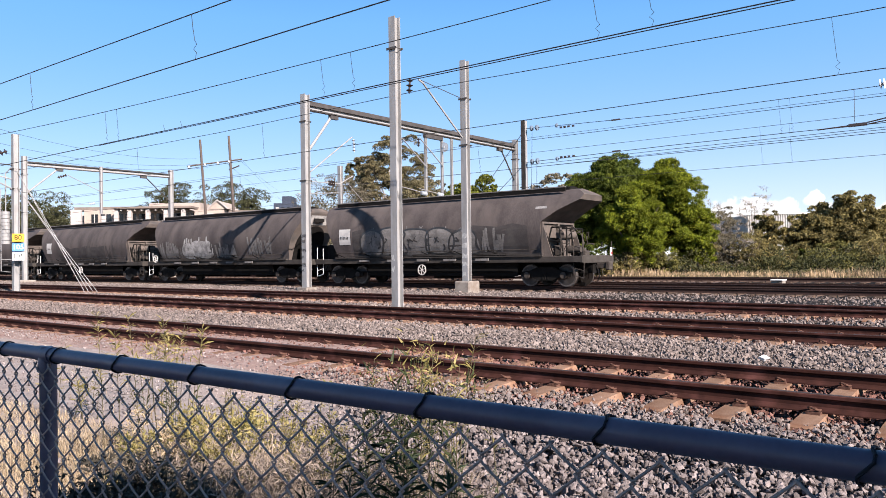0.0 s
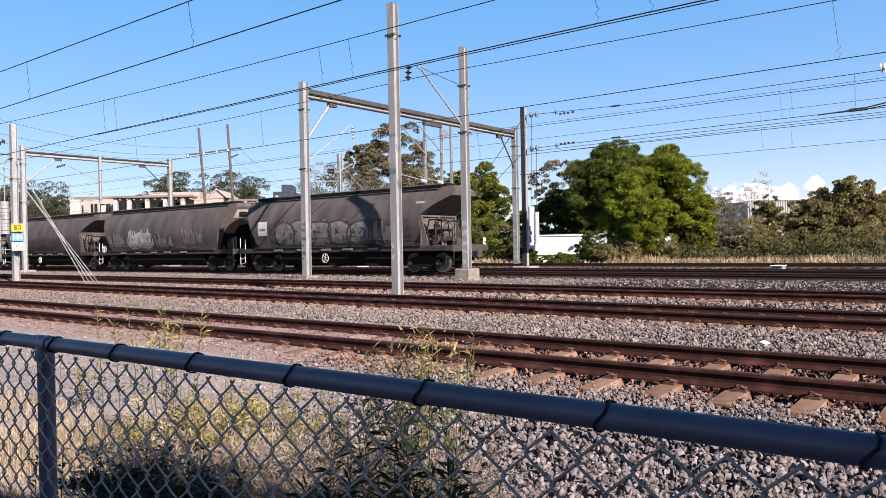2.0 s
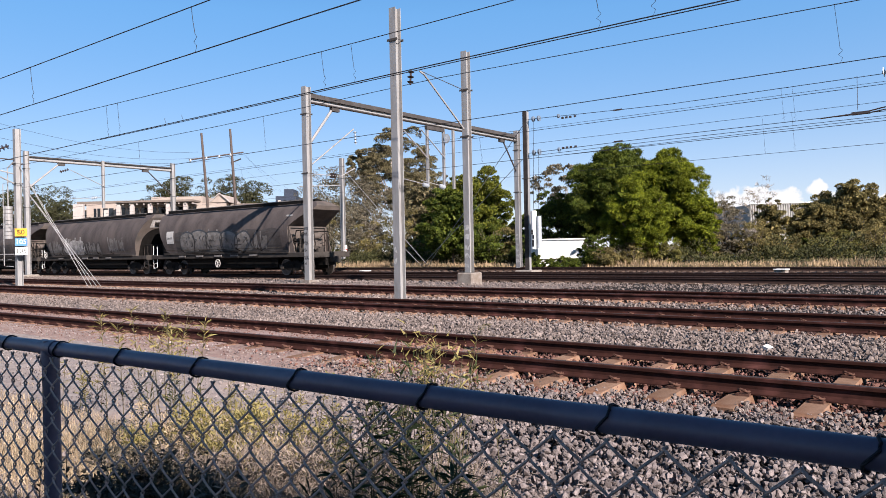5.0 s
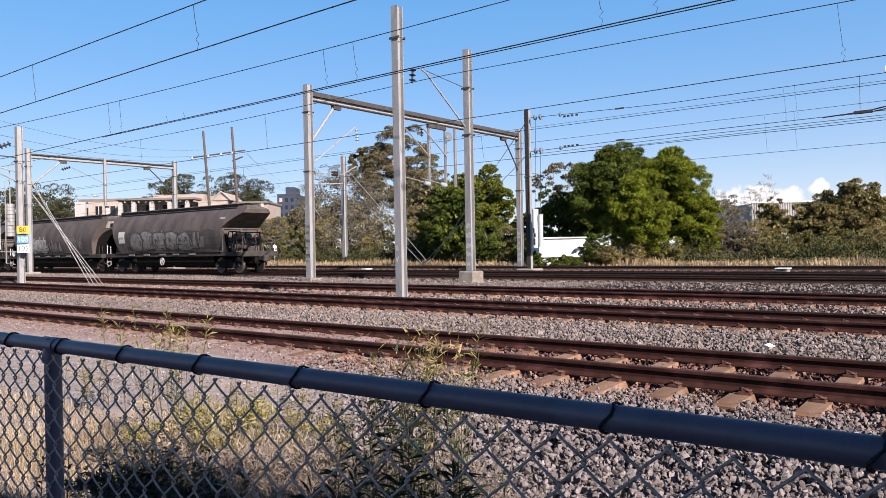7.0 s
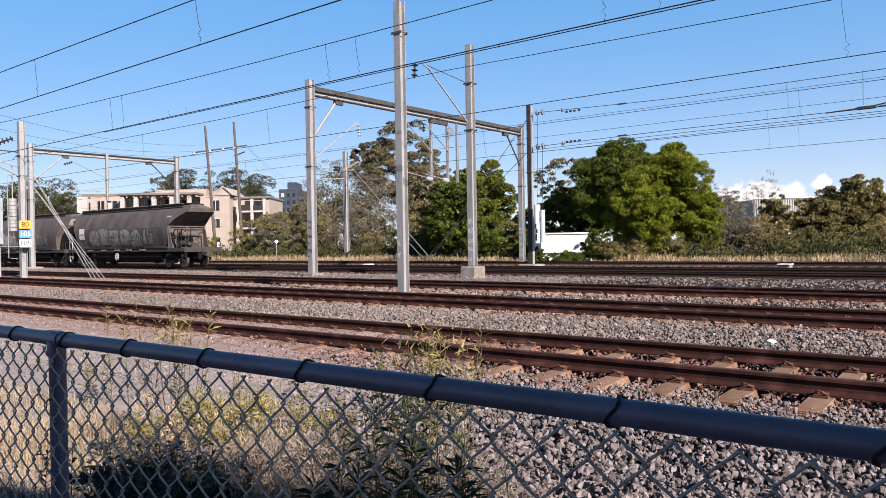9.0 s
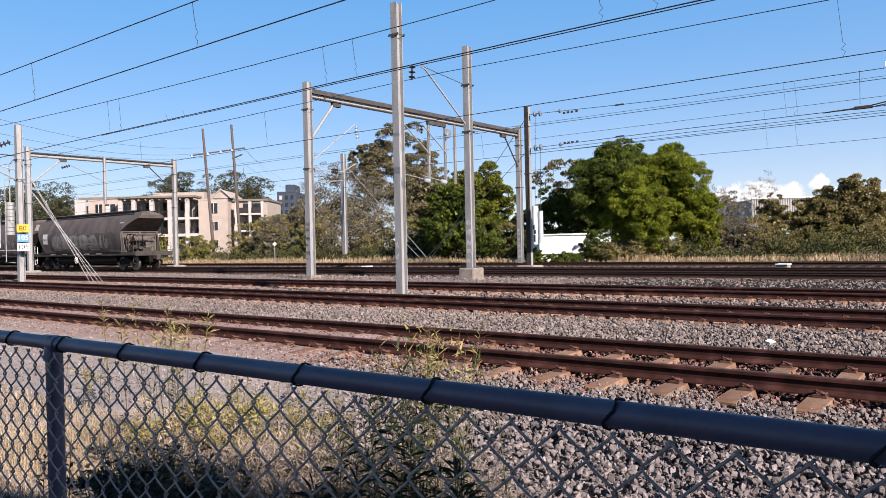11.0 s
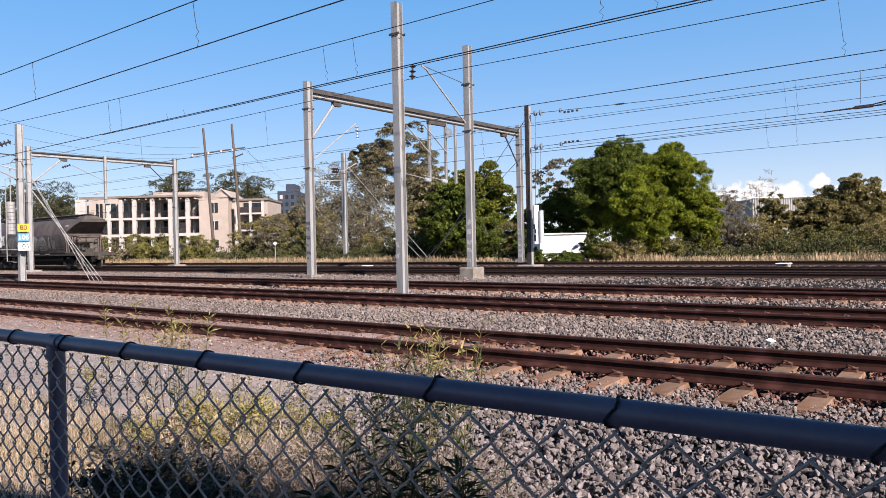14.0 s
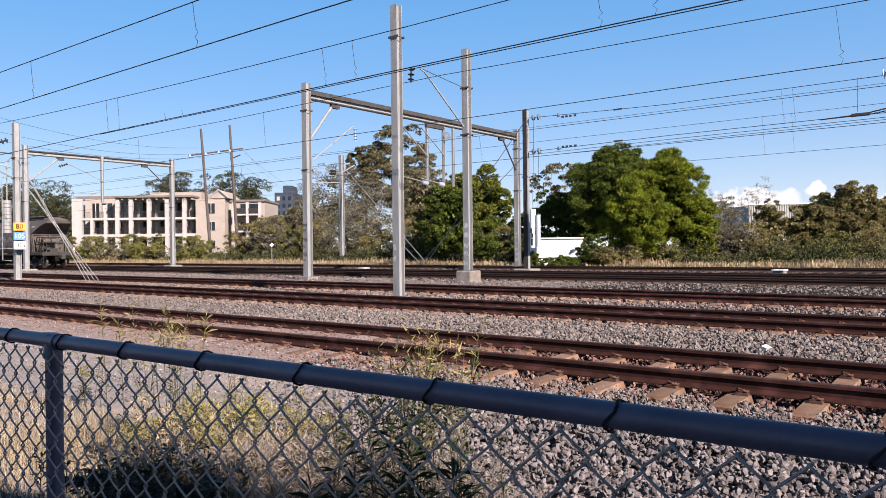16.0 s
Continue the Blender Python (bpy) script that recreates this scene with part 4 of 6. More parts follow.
def end_x(z, inset, style):
    """How far the hopper's end lies inside the headstock at a height. slope: upright, then a steep overhang; lean: leaning outwards all the way up."""
    if style == "lean":
        return float(np.interp(z, [1.25, 2.0, 2.75, 3.4, 3.9, 4.12], [inset, inset * .86, inset * .63, inset * .38, .36, .6]))
    return float(np.interp(z, [0, 2.74, 3.2, 3.62, 3.86, 4.12], [inset, inset, inset * .62, .3, .2, .7]))


def bogie(parent, x):
    b = part("bogie", Shape().box(x - .25, -1.0, .35, x + .25, 1.0, .62, ch=.04), BLACK, parent)
    for side in (-1, 1):
        y = side * 1.02
        prof = [(x - 1.2, .42), (x - 1.2, .62), (x - .75, .68), (x - .35, .82), (x + .35, .82), (x + .75, .68), (x + 1.2, .62), (x + 1.2, .42), (x + .7, .40), (x + .35, .26), (x - .35, .26), (x - .7, .40)]
        part("side_frame", Shape().prism(prof, y - .06, y + .06, axis='y'), BLACK, b)
        for a in (-.875, .875):
            part("axle_box", Shape().disc((x + a, y + side * .02, .48), .14, 14, 1, 0.0, .2), STEEL_DUST, b)
        s = Shape()
        for a in (-.12, .0, .12):
            s.tube([(x + a, y + side * .03, .30), (x + a, y + side * .03, .60)], .05, 8)
        part("springs", s, BLACK, b)
    for a in (-.875, .875):
        ax = part("axle", Shape().tube([(x + a, -.75, .46), (x + a, .75, .46)], .08, 10), BLACK, b)
        for side in (-1, 1):
            y = side * .7525
            s = Shape().tube([(x + a, y - .065, .46), (x + a, y + .065, .46)], .46, 28)
            s.disc((x + a, y + side * .068, .46), .40, 28, 1, .33, .01)
            s.disc((x + a, y + side * .07, .46), .13, 16, 1, 0.0, .12)
            s.disc((x + a, y - side * .07, .46), .49, 28, 1, .3, .025)
            part("wheel", s, WHEEL, b, smooth=True)
            part("tyre", Shape().disc((x + a, y, .46), .463, 28, 1, .4, .136), TYRE, b, "worn bright steel tyre")


BENDS = (1.42, 1.66, 1.9, 2.15, 2.4, 2.55, 2.7, 2.9, 3.1, 3.3, 3.5)


def flat_shape(poly, x0, off=0.012):
    """A painted shape on the near side of a wagon: (u along, z) outline, bent over the curved sheet."""
    bm = bmesh.new()
    bm.faces.new([bm.verts.new((x0 + u, 0, z)) for u, z in poly])
    for z in BENDS:
        bmesh.ops.bisect_plane(bm, geom=bm.verts[:] + bm.edges[:] + bm.faces[:], plane_co=(0, 0, z), plane_no=(0, 0, 1))
    bm.verts.index_update()
    s = Shape().add([(v.co.x, -half(v.co.z) - off, v.co.z) for v in bm.verts], [[v.index for v in f.verts] for f in bm.faces])
    bm.free()
    return s


def bar_on_side(x0, pts, wdt, off=0.014):
    """A painted stroke along (u, z) points."""
    s = Shape()
    for (u0, z0), (u1, z1) in zip(pts, pts[1:]):
        d = math.hypot(u1 - u0, z1 - z0) or 1
        nx_, nz_ = -(z1 - z0) / d * wdt / 2, (u1 - u0) / d * wdt / 2
        n = max(1, int(abs(z1 - z0) / .12))
        vs = []
        for k in range(n + 1):
            f = k / n
            u, z = u0 + (u1 - u0) * f, z0 + (z1 - z0) * f
            vs += [(x0 + u + nx_, -half(z + nz_) - off, z + nz_), (x0 + u - nx_, -half(z - nz_) - off, z - nz_)]
        s.add(vs, [(2 * k, 2 * k + 2, 2 * k + 3, 2 * k + 1) for k in range(n)])
    return s


def brake_gear(w):
    """Reservoir, frames and pipes on the trailing platform."""
    part("air_reservoir", Shape().tube([(-1.35, -.85, 2.2), (-1.35, .25, 2.2)], .2, 16), PAINT_END, w, "dusty brake reservoir", smooth=True)
    part("brake_cylinder", Shape().tube([(-.95, -.8, 1.55), (-.4, -.8, 1.55)], .17, 14, .12), STEEL_DUST, w, smooth=True)
    fr = Shape()
    for a, b in (((-1.85, -1.25, 1.3), (-1.6, -1.1, 2.5)), ((-1.0, -1.2, 1.3), (-1.25, -1.1, 2.5)), ((-1.6, -1.1, 2.5), (-.95, -1.05, 2.5)), ((-1.75, -1.2, 1.9), (-1.1, -1.15, 1.9)), ((-.95, -1.0, 2.5), (-.9, -1.1, 1.3)), ((-1.85, -1.2, 2.3), (-1.45, -1.2, 1.3)), ((-1.2, -.9, 2.45), (-1.2, .9, 2.45)), ((-1.2, .9, 2.45), (-1.2, .9, 1.3)), ((-1.0, -.2, 1.3), (-1.2, -.2, 2.45))):
        fr.tube([a, b], .035, 6)
    part("brake_frame", fr, BLACK, w)
    for k in range(20):
        p = Vector((rng.uniform(-1.7, -.3), rng.uniform(-1.2, .9), rng.uniform(1.35, 2.2)))
        q = p + Vector((rng.uniform(-.5, .5), rng.uniform(-.2, .2), rng.uniform(-.3, .4)))
        part("brake_pipe", Shape().tube([p, (p + q) / 2 + Vector((0, -.06, .05)), q], .022, 6), STEEL_DUST, w)
    for b_ in ((-1.6, -1.0, 1.3, -1.3, -.55, 1.75), (-1.0, -.6, 1.28, -.6, .1, 1.6), (-.5, -.7, 1.28, -.25, -.3, 1.5)):
        part("valve_box", Shape().box(*b_, ch=.03), STEEL_DUST, w)
    part("end_rail", Shape().tube([(-.1, -1.25, 1.3), (-.1, -1.25, 2.2)], .02, 6).tube([(-1.05, -1.32, 1.3), (-1.05, -1.32, 2.2)], .02, 6).tube([(-1.1, -1.0, 2.52), (-.65, -1.0, 2.48), (-.3, -1.0, 2.2), (-.12, -1.0, 1.75)], .018, 6), STEEL_DUST, w)


def wagon(label, rear=1.95, front=1.6, wheel_at=(-8.4, .72), style="slope"):
    """A hopper wagon; its trailing headstock is at x = 0, it runs towards -x; z = 0 is the rail's top."""
    w = thing("hopper_wagon", label, "wagon", group="train wagons")
    e0, e1 = -rear, -WL + front   # upright lower ends of the barrel
    prof = [(-half(z), z) for z in (1.25, 1.42, 1.8, 2.2, 2.45, 2.739, 2.9, 3.05, 3.2, 3.35, 3.5, 3.62, 3.74, 3.84, 3.92, 4.0, 4.06, 4.09, 4.12)]
    prof = prof + [(-y, z) for y, z in reversed(prof)]
    n_ = len(prof)
    body = Shape()
    cut = [-end_x(z, rear, style) for y, z in prof]
    cut_f = [-end_x(z, front, "lean") for y, z in prof]
    rings = [[(c, y, z) for c, (y, z) in zip(cut, prof)]]
    for f in np.linspace(.14, .86, 8):
        rings.append([(-WL * f, y, z) for y, z in prof])
    rings.append([(-WL - c, y, z) for c, (y, z) in zip(cut_f, prof)])
    body.loft(rings, caps=False)
    part("barrel", body, PAINT, w, "dark grey curved steel hopper side with grime and faded paint", smooth=True)
    for mir in (False, True):
        fx_ = (lambda q: -WL - q) if mir else (lambda q: q)
        ct, ee = (cut_f, -front) if mir else (cut, -rear)
        d_ = -.012 if not mir else .012
        h_ = n_ // 2
        # the slope plate takes the lighter end paint to carry the sun on it
        for nm, ks, mt_, lb in (("end_sheet", [k for k in range(h_) if prof[k][1] < 2.75], PAINT_END, "dusty brown end sheet"), ("slope_plate", [k for k in range(h_) if prof[k][1] > 2.73], PAINT_END, "sloping hopper end plate, paler for its sunlit look")):
            pl = Shape()
            pl.add([(fx_(ct[k]) + d_, prof[k][0], prof[k][1]) for k in ks] + [(fx_(ct[k]) + d_, -prof[k][0], prof[k][1]) for k in ks], [(i, i + 1, len(ks) + i + 1, len(ks) + i) for i in range(len(ks) - 1)])
            part(nm, pl, mt_, w, lb)
        if mir or style == "lean":
            # black arch paints the shaded hollow under the leaning end, within its pale rim
            arch_ = [(-1.0, 1.27), (-1.0, 1.75)] + [(-1.0 * math.cos(a), 2.2 + .95 * math.sin(a)) for a in np.linspace(0, math.pi, 13)] + [(1.0, 1.75), (1.0, 1.27)]
            hol_ = Shape()
            n2_ = len(arch_)
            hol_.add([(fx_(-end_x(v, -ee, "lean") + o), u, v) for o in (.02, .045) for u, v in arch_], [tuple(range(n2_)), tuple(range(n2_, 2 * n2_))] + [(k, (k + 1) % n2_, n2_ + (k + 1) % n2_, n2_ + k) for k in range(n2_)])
            part("end_shade_panel", hol_, BLACK, w, "black arched panel for the shaded recess")
            if not mir:
                # pale patch puts the sunlit top of the end plate into colour
                up_ = [(y_, z_) for z_ in np.linspace(3.2, 3.72, 5) for y_ in (-.62, .62)]
                part("sunlit_patch", Shape().add([(fx_(-end_x(z_, -ee, "lean") + .03), y_ * (1.12 - .16 * (z_ - 3.2)), z_) for y_, z_ in up_], [(2 * k, 2 * k + 1, 2 * k + 3, 2 * k + 2) for k in range(4)]), GRAFF_W, w, "pale patch for the sunlit top of the end plate")
                part("hatch_plate", Shape().box(fx_(-end_x(3.5, -ee, "lean") + .05) - .02, -.4, 3.36, fx_(-end_x(3.5, -ee, "lean") + .05) + .05, .35, 3.56, ch=.01), BLACK, w)
            # added black block that fills the wagon gap like its deep shade
            x0_, x1_ = sorted((fx_(-.35), fx_(-1.25)))
            part("gap_shade_block", Shape().box(x0_, -.85, 1.26, x1_, .85, 2.05, ch=.04), BLACK, w)
            continue
        x0_, x1_ = sorted((fx_(ee + .02), fx_(ee + .09)))
        part("end_stiffener", Shape().box(x0_, -1.40, 2.66, x1_, 1.40, 2.74).box(x0_, -1.40, 1.2, x1_, -1.28, 2.66).box(x0_, 1.28, 1.2, x1_, 1.40, 2.66).box(x0_, -.06, 1.2, x1_, .06, 2.66), PAINT_END, w)
        for ya, yb in ((-1.38, -1.34), (1.34, 1.38)):
            part("corner_post", Shape().prism([(fx_(ee + .1), 1.2), (fx_(ee + .55), 1.2), (fx_(ee + .1), 2.6)], ya, yb, axis='y'), PAINT_END, w)
    rid = Shape().loft([[(x, -.42, 4.08), (x, -.40, 4.2), (x, -.15, 4.26), (x, .15, 4.26), (x, .40, 4.2), (x, .42, 4.08)] for x in (-1.1, -WL + 1.5)])
    part("roof_hatch", rid, BLACK, w, "long dark roof hatch")
    for y in (-.80, .74):
        part("roof_walkway", Shape().box(-WL + 1.1, y, 4.0, -1.1, y + .06, 4.17), BLACK, w)
        part("roof_rail", Shape().box(-WL + 1.1, y - .01, 4.174, -1.1, y + .07, 4.215), GRAFF, w)
    # underframe
    for y in (-1.36, 1.36):
        part("sole_bar", Shape().box(-WL + .02, y - .07, 1.02, -.02, y + .07, 1.28, ch=.015), SOLE, w)
    part("walkway_edge", Shape().box(e1, -1.50, 1.28, e0 + .1, -1.36, 1.33).box(e1, -1.50, 1.36, e0, -1.47, 1.40), SOLE, w)
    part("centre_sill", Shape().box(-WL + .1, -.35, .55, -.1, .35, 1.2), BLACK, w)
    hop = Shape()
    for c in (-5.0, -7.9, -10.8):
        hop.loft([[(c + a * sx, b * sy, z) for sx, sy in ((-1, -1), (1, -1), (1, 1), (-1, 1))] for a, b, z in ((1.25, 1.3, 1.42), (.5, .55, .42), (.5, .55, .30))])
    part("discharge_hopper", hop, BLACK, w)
    # added black plates close the view below, standing in for underframe shade
    part("underframe_shade_plate", Shape().box(-WL + 3.4, -.95, .42, -3.4, -.9, 1.1).box(-WL + 3.6, .9, .42, -3.6, .95, 1.1), BLACK, w)
    for x in (-.06, -WL + .06):
        part("headstock", Shape().box(x - .08, -1.4, .98, x + .08, 1.4, 1.3, ch=.02), SOLE, w)
        part("platform", Shape().box(min(x, x + (-rear if x > -5 else front)), -1.35, 1.2, max(x, x + (-rear if x > -5 else front)), 1.35, 1.26), BLACK, w)
        s_ = 1 if x > -5 else -1
        part("coupler", Shape().box(x, -.12, .74, x + s_ * .45, .12, .98, ch=.03).box(x + s_ * .42, -.16, .68, x + s_ * .62, .2, 1.04, ch=.04), STEEL_DUST, w)
        for y in (-1.3, 1.3):
            hs = Shape().tube([(x + s_ * .02, y, .35), (x + s_ * .05, y, 1.0), (x + s_ * .02, y, 1.9)], .016, 6)
            hs.tube([(x - s_ * .42, y, .5), (x - s_ * .42, y, 1.85)], .016, 6)
            for z in (.38, .68):
                hs.tube([(x + s_ * .02, y, z), (x - s_ * .42, y, z + .1)], .016, 6)
            part("grab_rail", hs, WHITE if y < 0 and x < -5 else STEEL_DUST, w)
        part("air_hose", Shape().tube([(x + s_ * .1, -.45, .95), (x + s_ * .25, -.47, .7), (x + s_ * .3, -.45, .4), (x + s_ * .2, -.4, .25)], .025, 8), BLACK, w)
        bogie(w, x - s_ * 1.9)
    if style == "slope":
        brake_gear(w)
    # hand brake wheel and underfloor rods
    wx_, wz_ = wheel_at
    hw = Shape().disc((wx_, -1.46, wz_), .25, 20, 1, .222, .03)
    for k in range(3):
        a = k * math.pi / 3 + .3
        hw.tube([(wx_ + .25 * math.cos(a), -1.46, wz_ + .25 * math.sin(a)), (wx_ - .25 * math.cos(a), -1.46, wz_ - .25 * math.sin(a))], .018, 6)
    part("hand_wheel", hw, PLACARD, w, "white spoked hand brake wheel")
    part("brake_rod", Shape().tube([(-13.4, -1.0, .62), (-3.6, -1.0, .62)], .03, 6), BLACK, w)
    for x in (-4.9, -6.7, -8.3, -10.2, -12.1):
        part("lettering_plate", Shape().box(x - .35, -1.53, 1.12, x + .35, -1.49, 1.22), GRAFF, w)
    for x in np.linspace(-4.0, -13.6, 6):
        part("door_lever", Shape().tube([(x, -1.42, 1.36), (x - .5, -1.5, 1.55), (x - .55, -1.5, 1.58)], .03, 6), BLACK, w)
    part("hand_rail", Shape().tube([(e1 + .2, -1.47, 1.58), (e0 - .2, -1.47, 1.58)], .016, 6), STEEL_DUST, w)
    return w


GLYPHS = [
    [(.02, .04), (-.03, .45), (.05, .95), (.5, 1.04), (.97, .92), (1.03, .5), (.95, .02), (.45, -.04)],
    [(.0, .0), (.1, .6), (-.02, .98), (.55, 1.1), (1.02, .9), (.9, .5), (1.02, .05), (.5, .06)],
    [(.1, .05), (-.02, .5), (.12, .95), (.5, 1.08), (.92, .95), (1.02, .5), (.88, .05), (.5, -.03)],
    [(.0, .1), (.04, .8), (.3, 1.0), (.7, 1.12), (1.0, .8), (.93, .4), (1.0, .02), (.35, -.04)],
    [(0, .2), (.12, .9), (.55, 1.1), (.98, .9), (1.03, .45), (.8, .05), (.4, -.05), (.1, .05)],
]


def rounded(poly, n=4):
    """A closed outline drawn smoothly through its corners."""
    out, m = [], len(poly)
    for i in range(m):
        p0, p1, p2, p3 = (np.array(poly[(i + k) % m]) for k in (-1, 0, 1, 2))
        for f in np.arange(n) / n:
            out.append(tuple(.5 * (2 * p1 + (p2 - p0) * f + (2 * p0 - 5 * p1 + 4 * p2 - p3) * f ** 2 + (3 * p1 - p0 - 3 * p2 + p3) * f ** 3)))
    return out


def tag_letters(w, x0, z0, n, wid, hgt, fill, line, seed):
    """Swollen painted shapes that overlap, with no writing in them."""
    r = np.random.default_rng(seed)
    for k in range(n):
        u = x0 - k * wid
        g = GLYPHS[(k + seed) % len(GLYPHS)]
        tall = hgt * r.uniform(.86, 1.12)
        poly = rounded([(u + (gx_ - .5) * wid * 1.12 + r.uniform(-.07, .07), z0 + gz_ * tall + r.uniform(-.06, .06)) for gx_, gz_ in g])
        part("graffiti", flat_shape(poly, 0, .010 + .0007 * k), fill, w)
        if line is not None:
            out = bar_on_side(0, poly + poly[:1], .085, .016)
            for j in range(4):
                cx, cz = u + r.uniform(-.4, .4) * wid, z0 + tall * r.uniform(.15, .8)
                q = bar_on_side(0, [(cx, cz), (cx + r.uniform(-.28, .28), cz + r.uniform(-.1, .3)), (cx + r.uniform(-.3, .3), cz + r.uniform(.1, .35))], r.uniform(.04, .09), .0165 + .0004 * j)
                out.add(q.v, q.f)
            part("graffiti_outline", out, line, w)
            glint = Shape()
            for j in range(3):
                cx = u + r.uniform(-.4, .4) * wid
                q = bar_on_side(0, [(cx, z0 + tall * 1.0), (cx + r.uniform(-.15, .2), z0 + tall * 1.0 + r.uniform(.12, .26))], r.uniform(.05, .1), .015 + .0004 * j)
                glint.add(q.v, q.f)
            part("graffiti_highlight", glint, GRAFF, w)


def drips(w, x0, x1, z0, z1, n, fill, seed):
    """Rough upright strokes of running paint."""
    r = np.random.default_rng(seed)
    s = Shape()
    for k in range(n):
        u, h = r.uniform(x1, x0), (z1 - z0) * r.uniform(.45, 1.1)
        lean_ = r.normal(0, .12)
        q = bar_on_side(0, [(u, z0 + r.uniform(0, .1)), (u + lean_ * .4, z0 + h * .5), (u + lean_, z0 + h)], r.uniform(.04, .17), .011 + .00025 * k)
        s.add(q.v, q.f)
    part("graffiti_smear", s, fill, w, "runny brushed paint strokes", kind="stuff")


W1 = wagon("dark grey grain hopper wagon with faded graffiti, last of the train")
W2 = wagon("dark grey grain hopper wagon with white scrawled graffiti", 1.75, 1.6, (-14.75, 1.45), "lean")
W3 = wagon("dark grey grain hopper wagon with a pale placard")
W4 = wagon("dark grey grain hopper wagon")
DULL = mat("dull_dark_paint", (0.064, 0.058, 0.056), (0.042, 0.038, 0.0375), rough=0.65, scale=2, fine=20, bump=0, c=(0.08, 0.073, 0.069), cs=1.3)


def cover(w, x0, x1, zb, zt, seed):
    """A rough-edged band of darker paint along the lower side."""
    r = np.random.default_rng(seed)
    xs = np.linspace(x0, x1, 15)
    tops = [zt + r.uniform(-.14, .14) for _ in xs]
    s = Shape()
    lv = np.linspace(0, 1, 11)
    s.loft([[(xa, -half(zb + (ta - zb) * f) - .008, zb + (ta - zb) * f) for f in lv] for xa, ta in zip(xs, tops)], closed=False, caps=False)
    part("lower_band", s, DULL, w, "darker rough-edged band along the lower side")


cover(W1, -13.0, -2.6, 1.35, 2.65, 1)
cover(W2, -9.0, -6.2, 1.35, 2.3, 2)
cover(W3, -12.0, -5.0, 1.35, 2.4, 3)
tag_letters(W1, -6.0, 1.45, 5, 1.42, 1.15, GRAFF, GRAFF_K, 3)
drips(W1, -3.9, -5.4, 1.5, 2.5, 14, GRAFF, 4)
tag_letters(W2, -9.3, 1.48, 3, .95, .95, GRAFF_W, None, 5)
drips(W2, -8.4, -11.6, 1.45, 2.65, 26, GRAFF_W, 6)
drips(W2, -11.8, -14.2, 1.45, 2.45, 40, GRAFF, 1)
drips(W2, -6.2, -8.3, 1.45, 2.3, 24, GRAFF, 8)
drips(W2, -2.9, -5.2, 1.6, 2.6, 22, GRAFF, 9)
drips(W3, -3.2, -8.0, 1.5, 2.6, 24, DULL, 12)
for w, x in ((W1, -13.55), (W3, -13.5)):
    part("placard", flat_shape([(x - .4, 2.0), (x + .4, 2.0), (x + .4, 2.8), (x - .4, 2.8)], 0, .013), PLACARD, w, "pale rectangular placard")
    pl = Shape()
    for k in range(6):
        pl.add([(x - .3 + .1 * k + a, -half(z) - .016, z) for a, z in ((0, 2.28), (.05, 2.28), (.05, 2.42), (0, 2.42))], [(0, 1, 2, 3)])
    part("placard_mark", pl, GRAFF_K, w, kind="stuff")
part("stencil", flat_shape([(-2.75, 3.3), (-2.2, 3.3), (-2.2, 3.4), (-2.75, 3.4)], .45, .013), GRAFF_W, W1)
mk = part("tail_marker", Shape().box(.02, 1.0, 1.28, .07, 1.17, 1.62, ch=.02), WHITE, W1, "white tail marker disc")
part("red_band", Shape().box(.071, 1.02, 1.34, .08, 1.15, 1.44), RED, mk)
TRAIN_X = [(0.0, -14.0), (0.5, -15.65), (1.0, -17.3), (1.5, -18.95), (2.0, -20.6), (3.0, -23.85), (4.0, -27.05), (5.5, -31.85), (7.0, -36.55), (8.0, -39.65), (9.0, -42.65), (10.25, -46.25), (11.5, -49.8), (12.5, -52.65), (13.5, -55.35), (14.5, -58.0), (16.0, -61.9)]


def motions():
    for k, w in enumerate((W1, W2, W3, W4)):
        walk(w, [(t, pose(x - k * PITCH_W, 28.6, 0.157)) for t, x in TRAIN_X])

# ---- background: buildings, poles, trees ----
AHEAD, RIGHT = Vector((-0.6157, 0.788, 0)), Vector((0.788, 0.6157, 0))
BACK = mat("cream_render", (0.335, 0.285, 0.248), (0.285, 0.24, 0.208), rough=0.9, scale=0.8, fine=12, bump=0.1, depth=0.01)
CREAM = mat("white_render", (0.4, 0.368, 0.348), (0.33, 0.3, 0.282), rough=0.9, scale=0.8, fine=12, bump=0.1, depth=0.01)
ROOFM = mat("grey_brown_roof", (0.179, 0.15, 0.131), (0.135, 0.112, 0.097), rough=0.8, scale=2, fine=12)
GLASS = mat("dark_window_glass", (0.015, 0.0179, 0.0224), (0.0112, 0.0135, 0.0164), rough=0.12, bump=0)
SCREEN = mat("dark_balcony_rail", (0.0371, 0.0331, 0.0331), (0.0259, 0.0221, 0.0221), rough=0.6, bump=0)
BLUEGREY = mat("blue_grey_cladding", (0.045, 0.055, 0.078), (0.034, 0.042, 0.06), rough=0.6, scale=0.5, fine=3, bump=0)
TIMBER = mat("weathered_pole_timber", (0.112, 0.09, 0.08), (0.064, 0.051, 0.046), rough=0.95, scale=6, fine=40, bump=0.4, depth=0.01, stretch=(3, 3, 0.2))
BARK = mat("grey_bark", (0.143, 0.121, 0.0999), (0.0788, 0.0641, 0.0535), rough=0.95, scale=3, fine=20, bump=0.5, depth=0.02)
PALEBARK = mat("pale_gum_bark", (0.376, 0.336, 0.288), (0.25, 0.219, 0.187), rough=0.9, scale=2, fine=15, bump=0.3, depth=0.02)


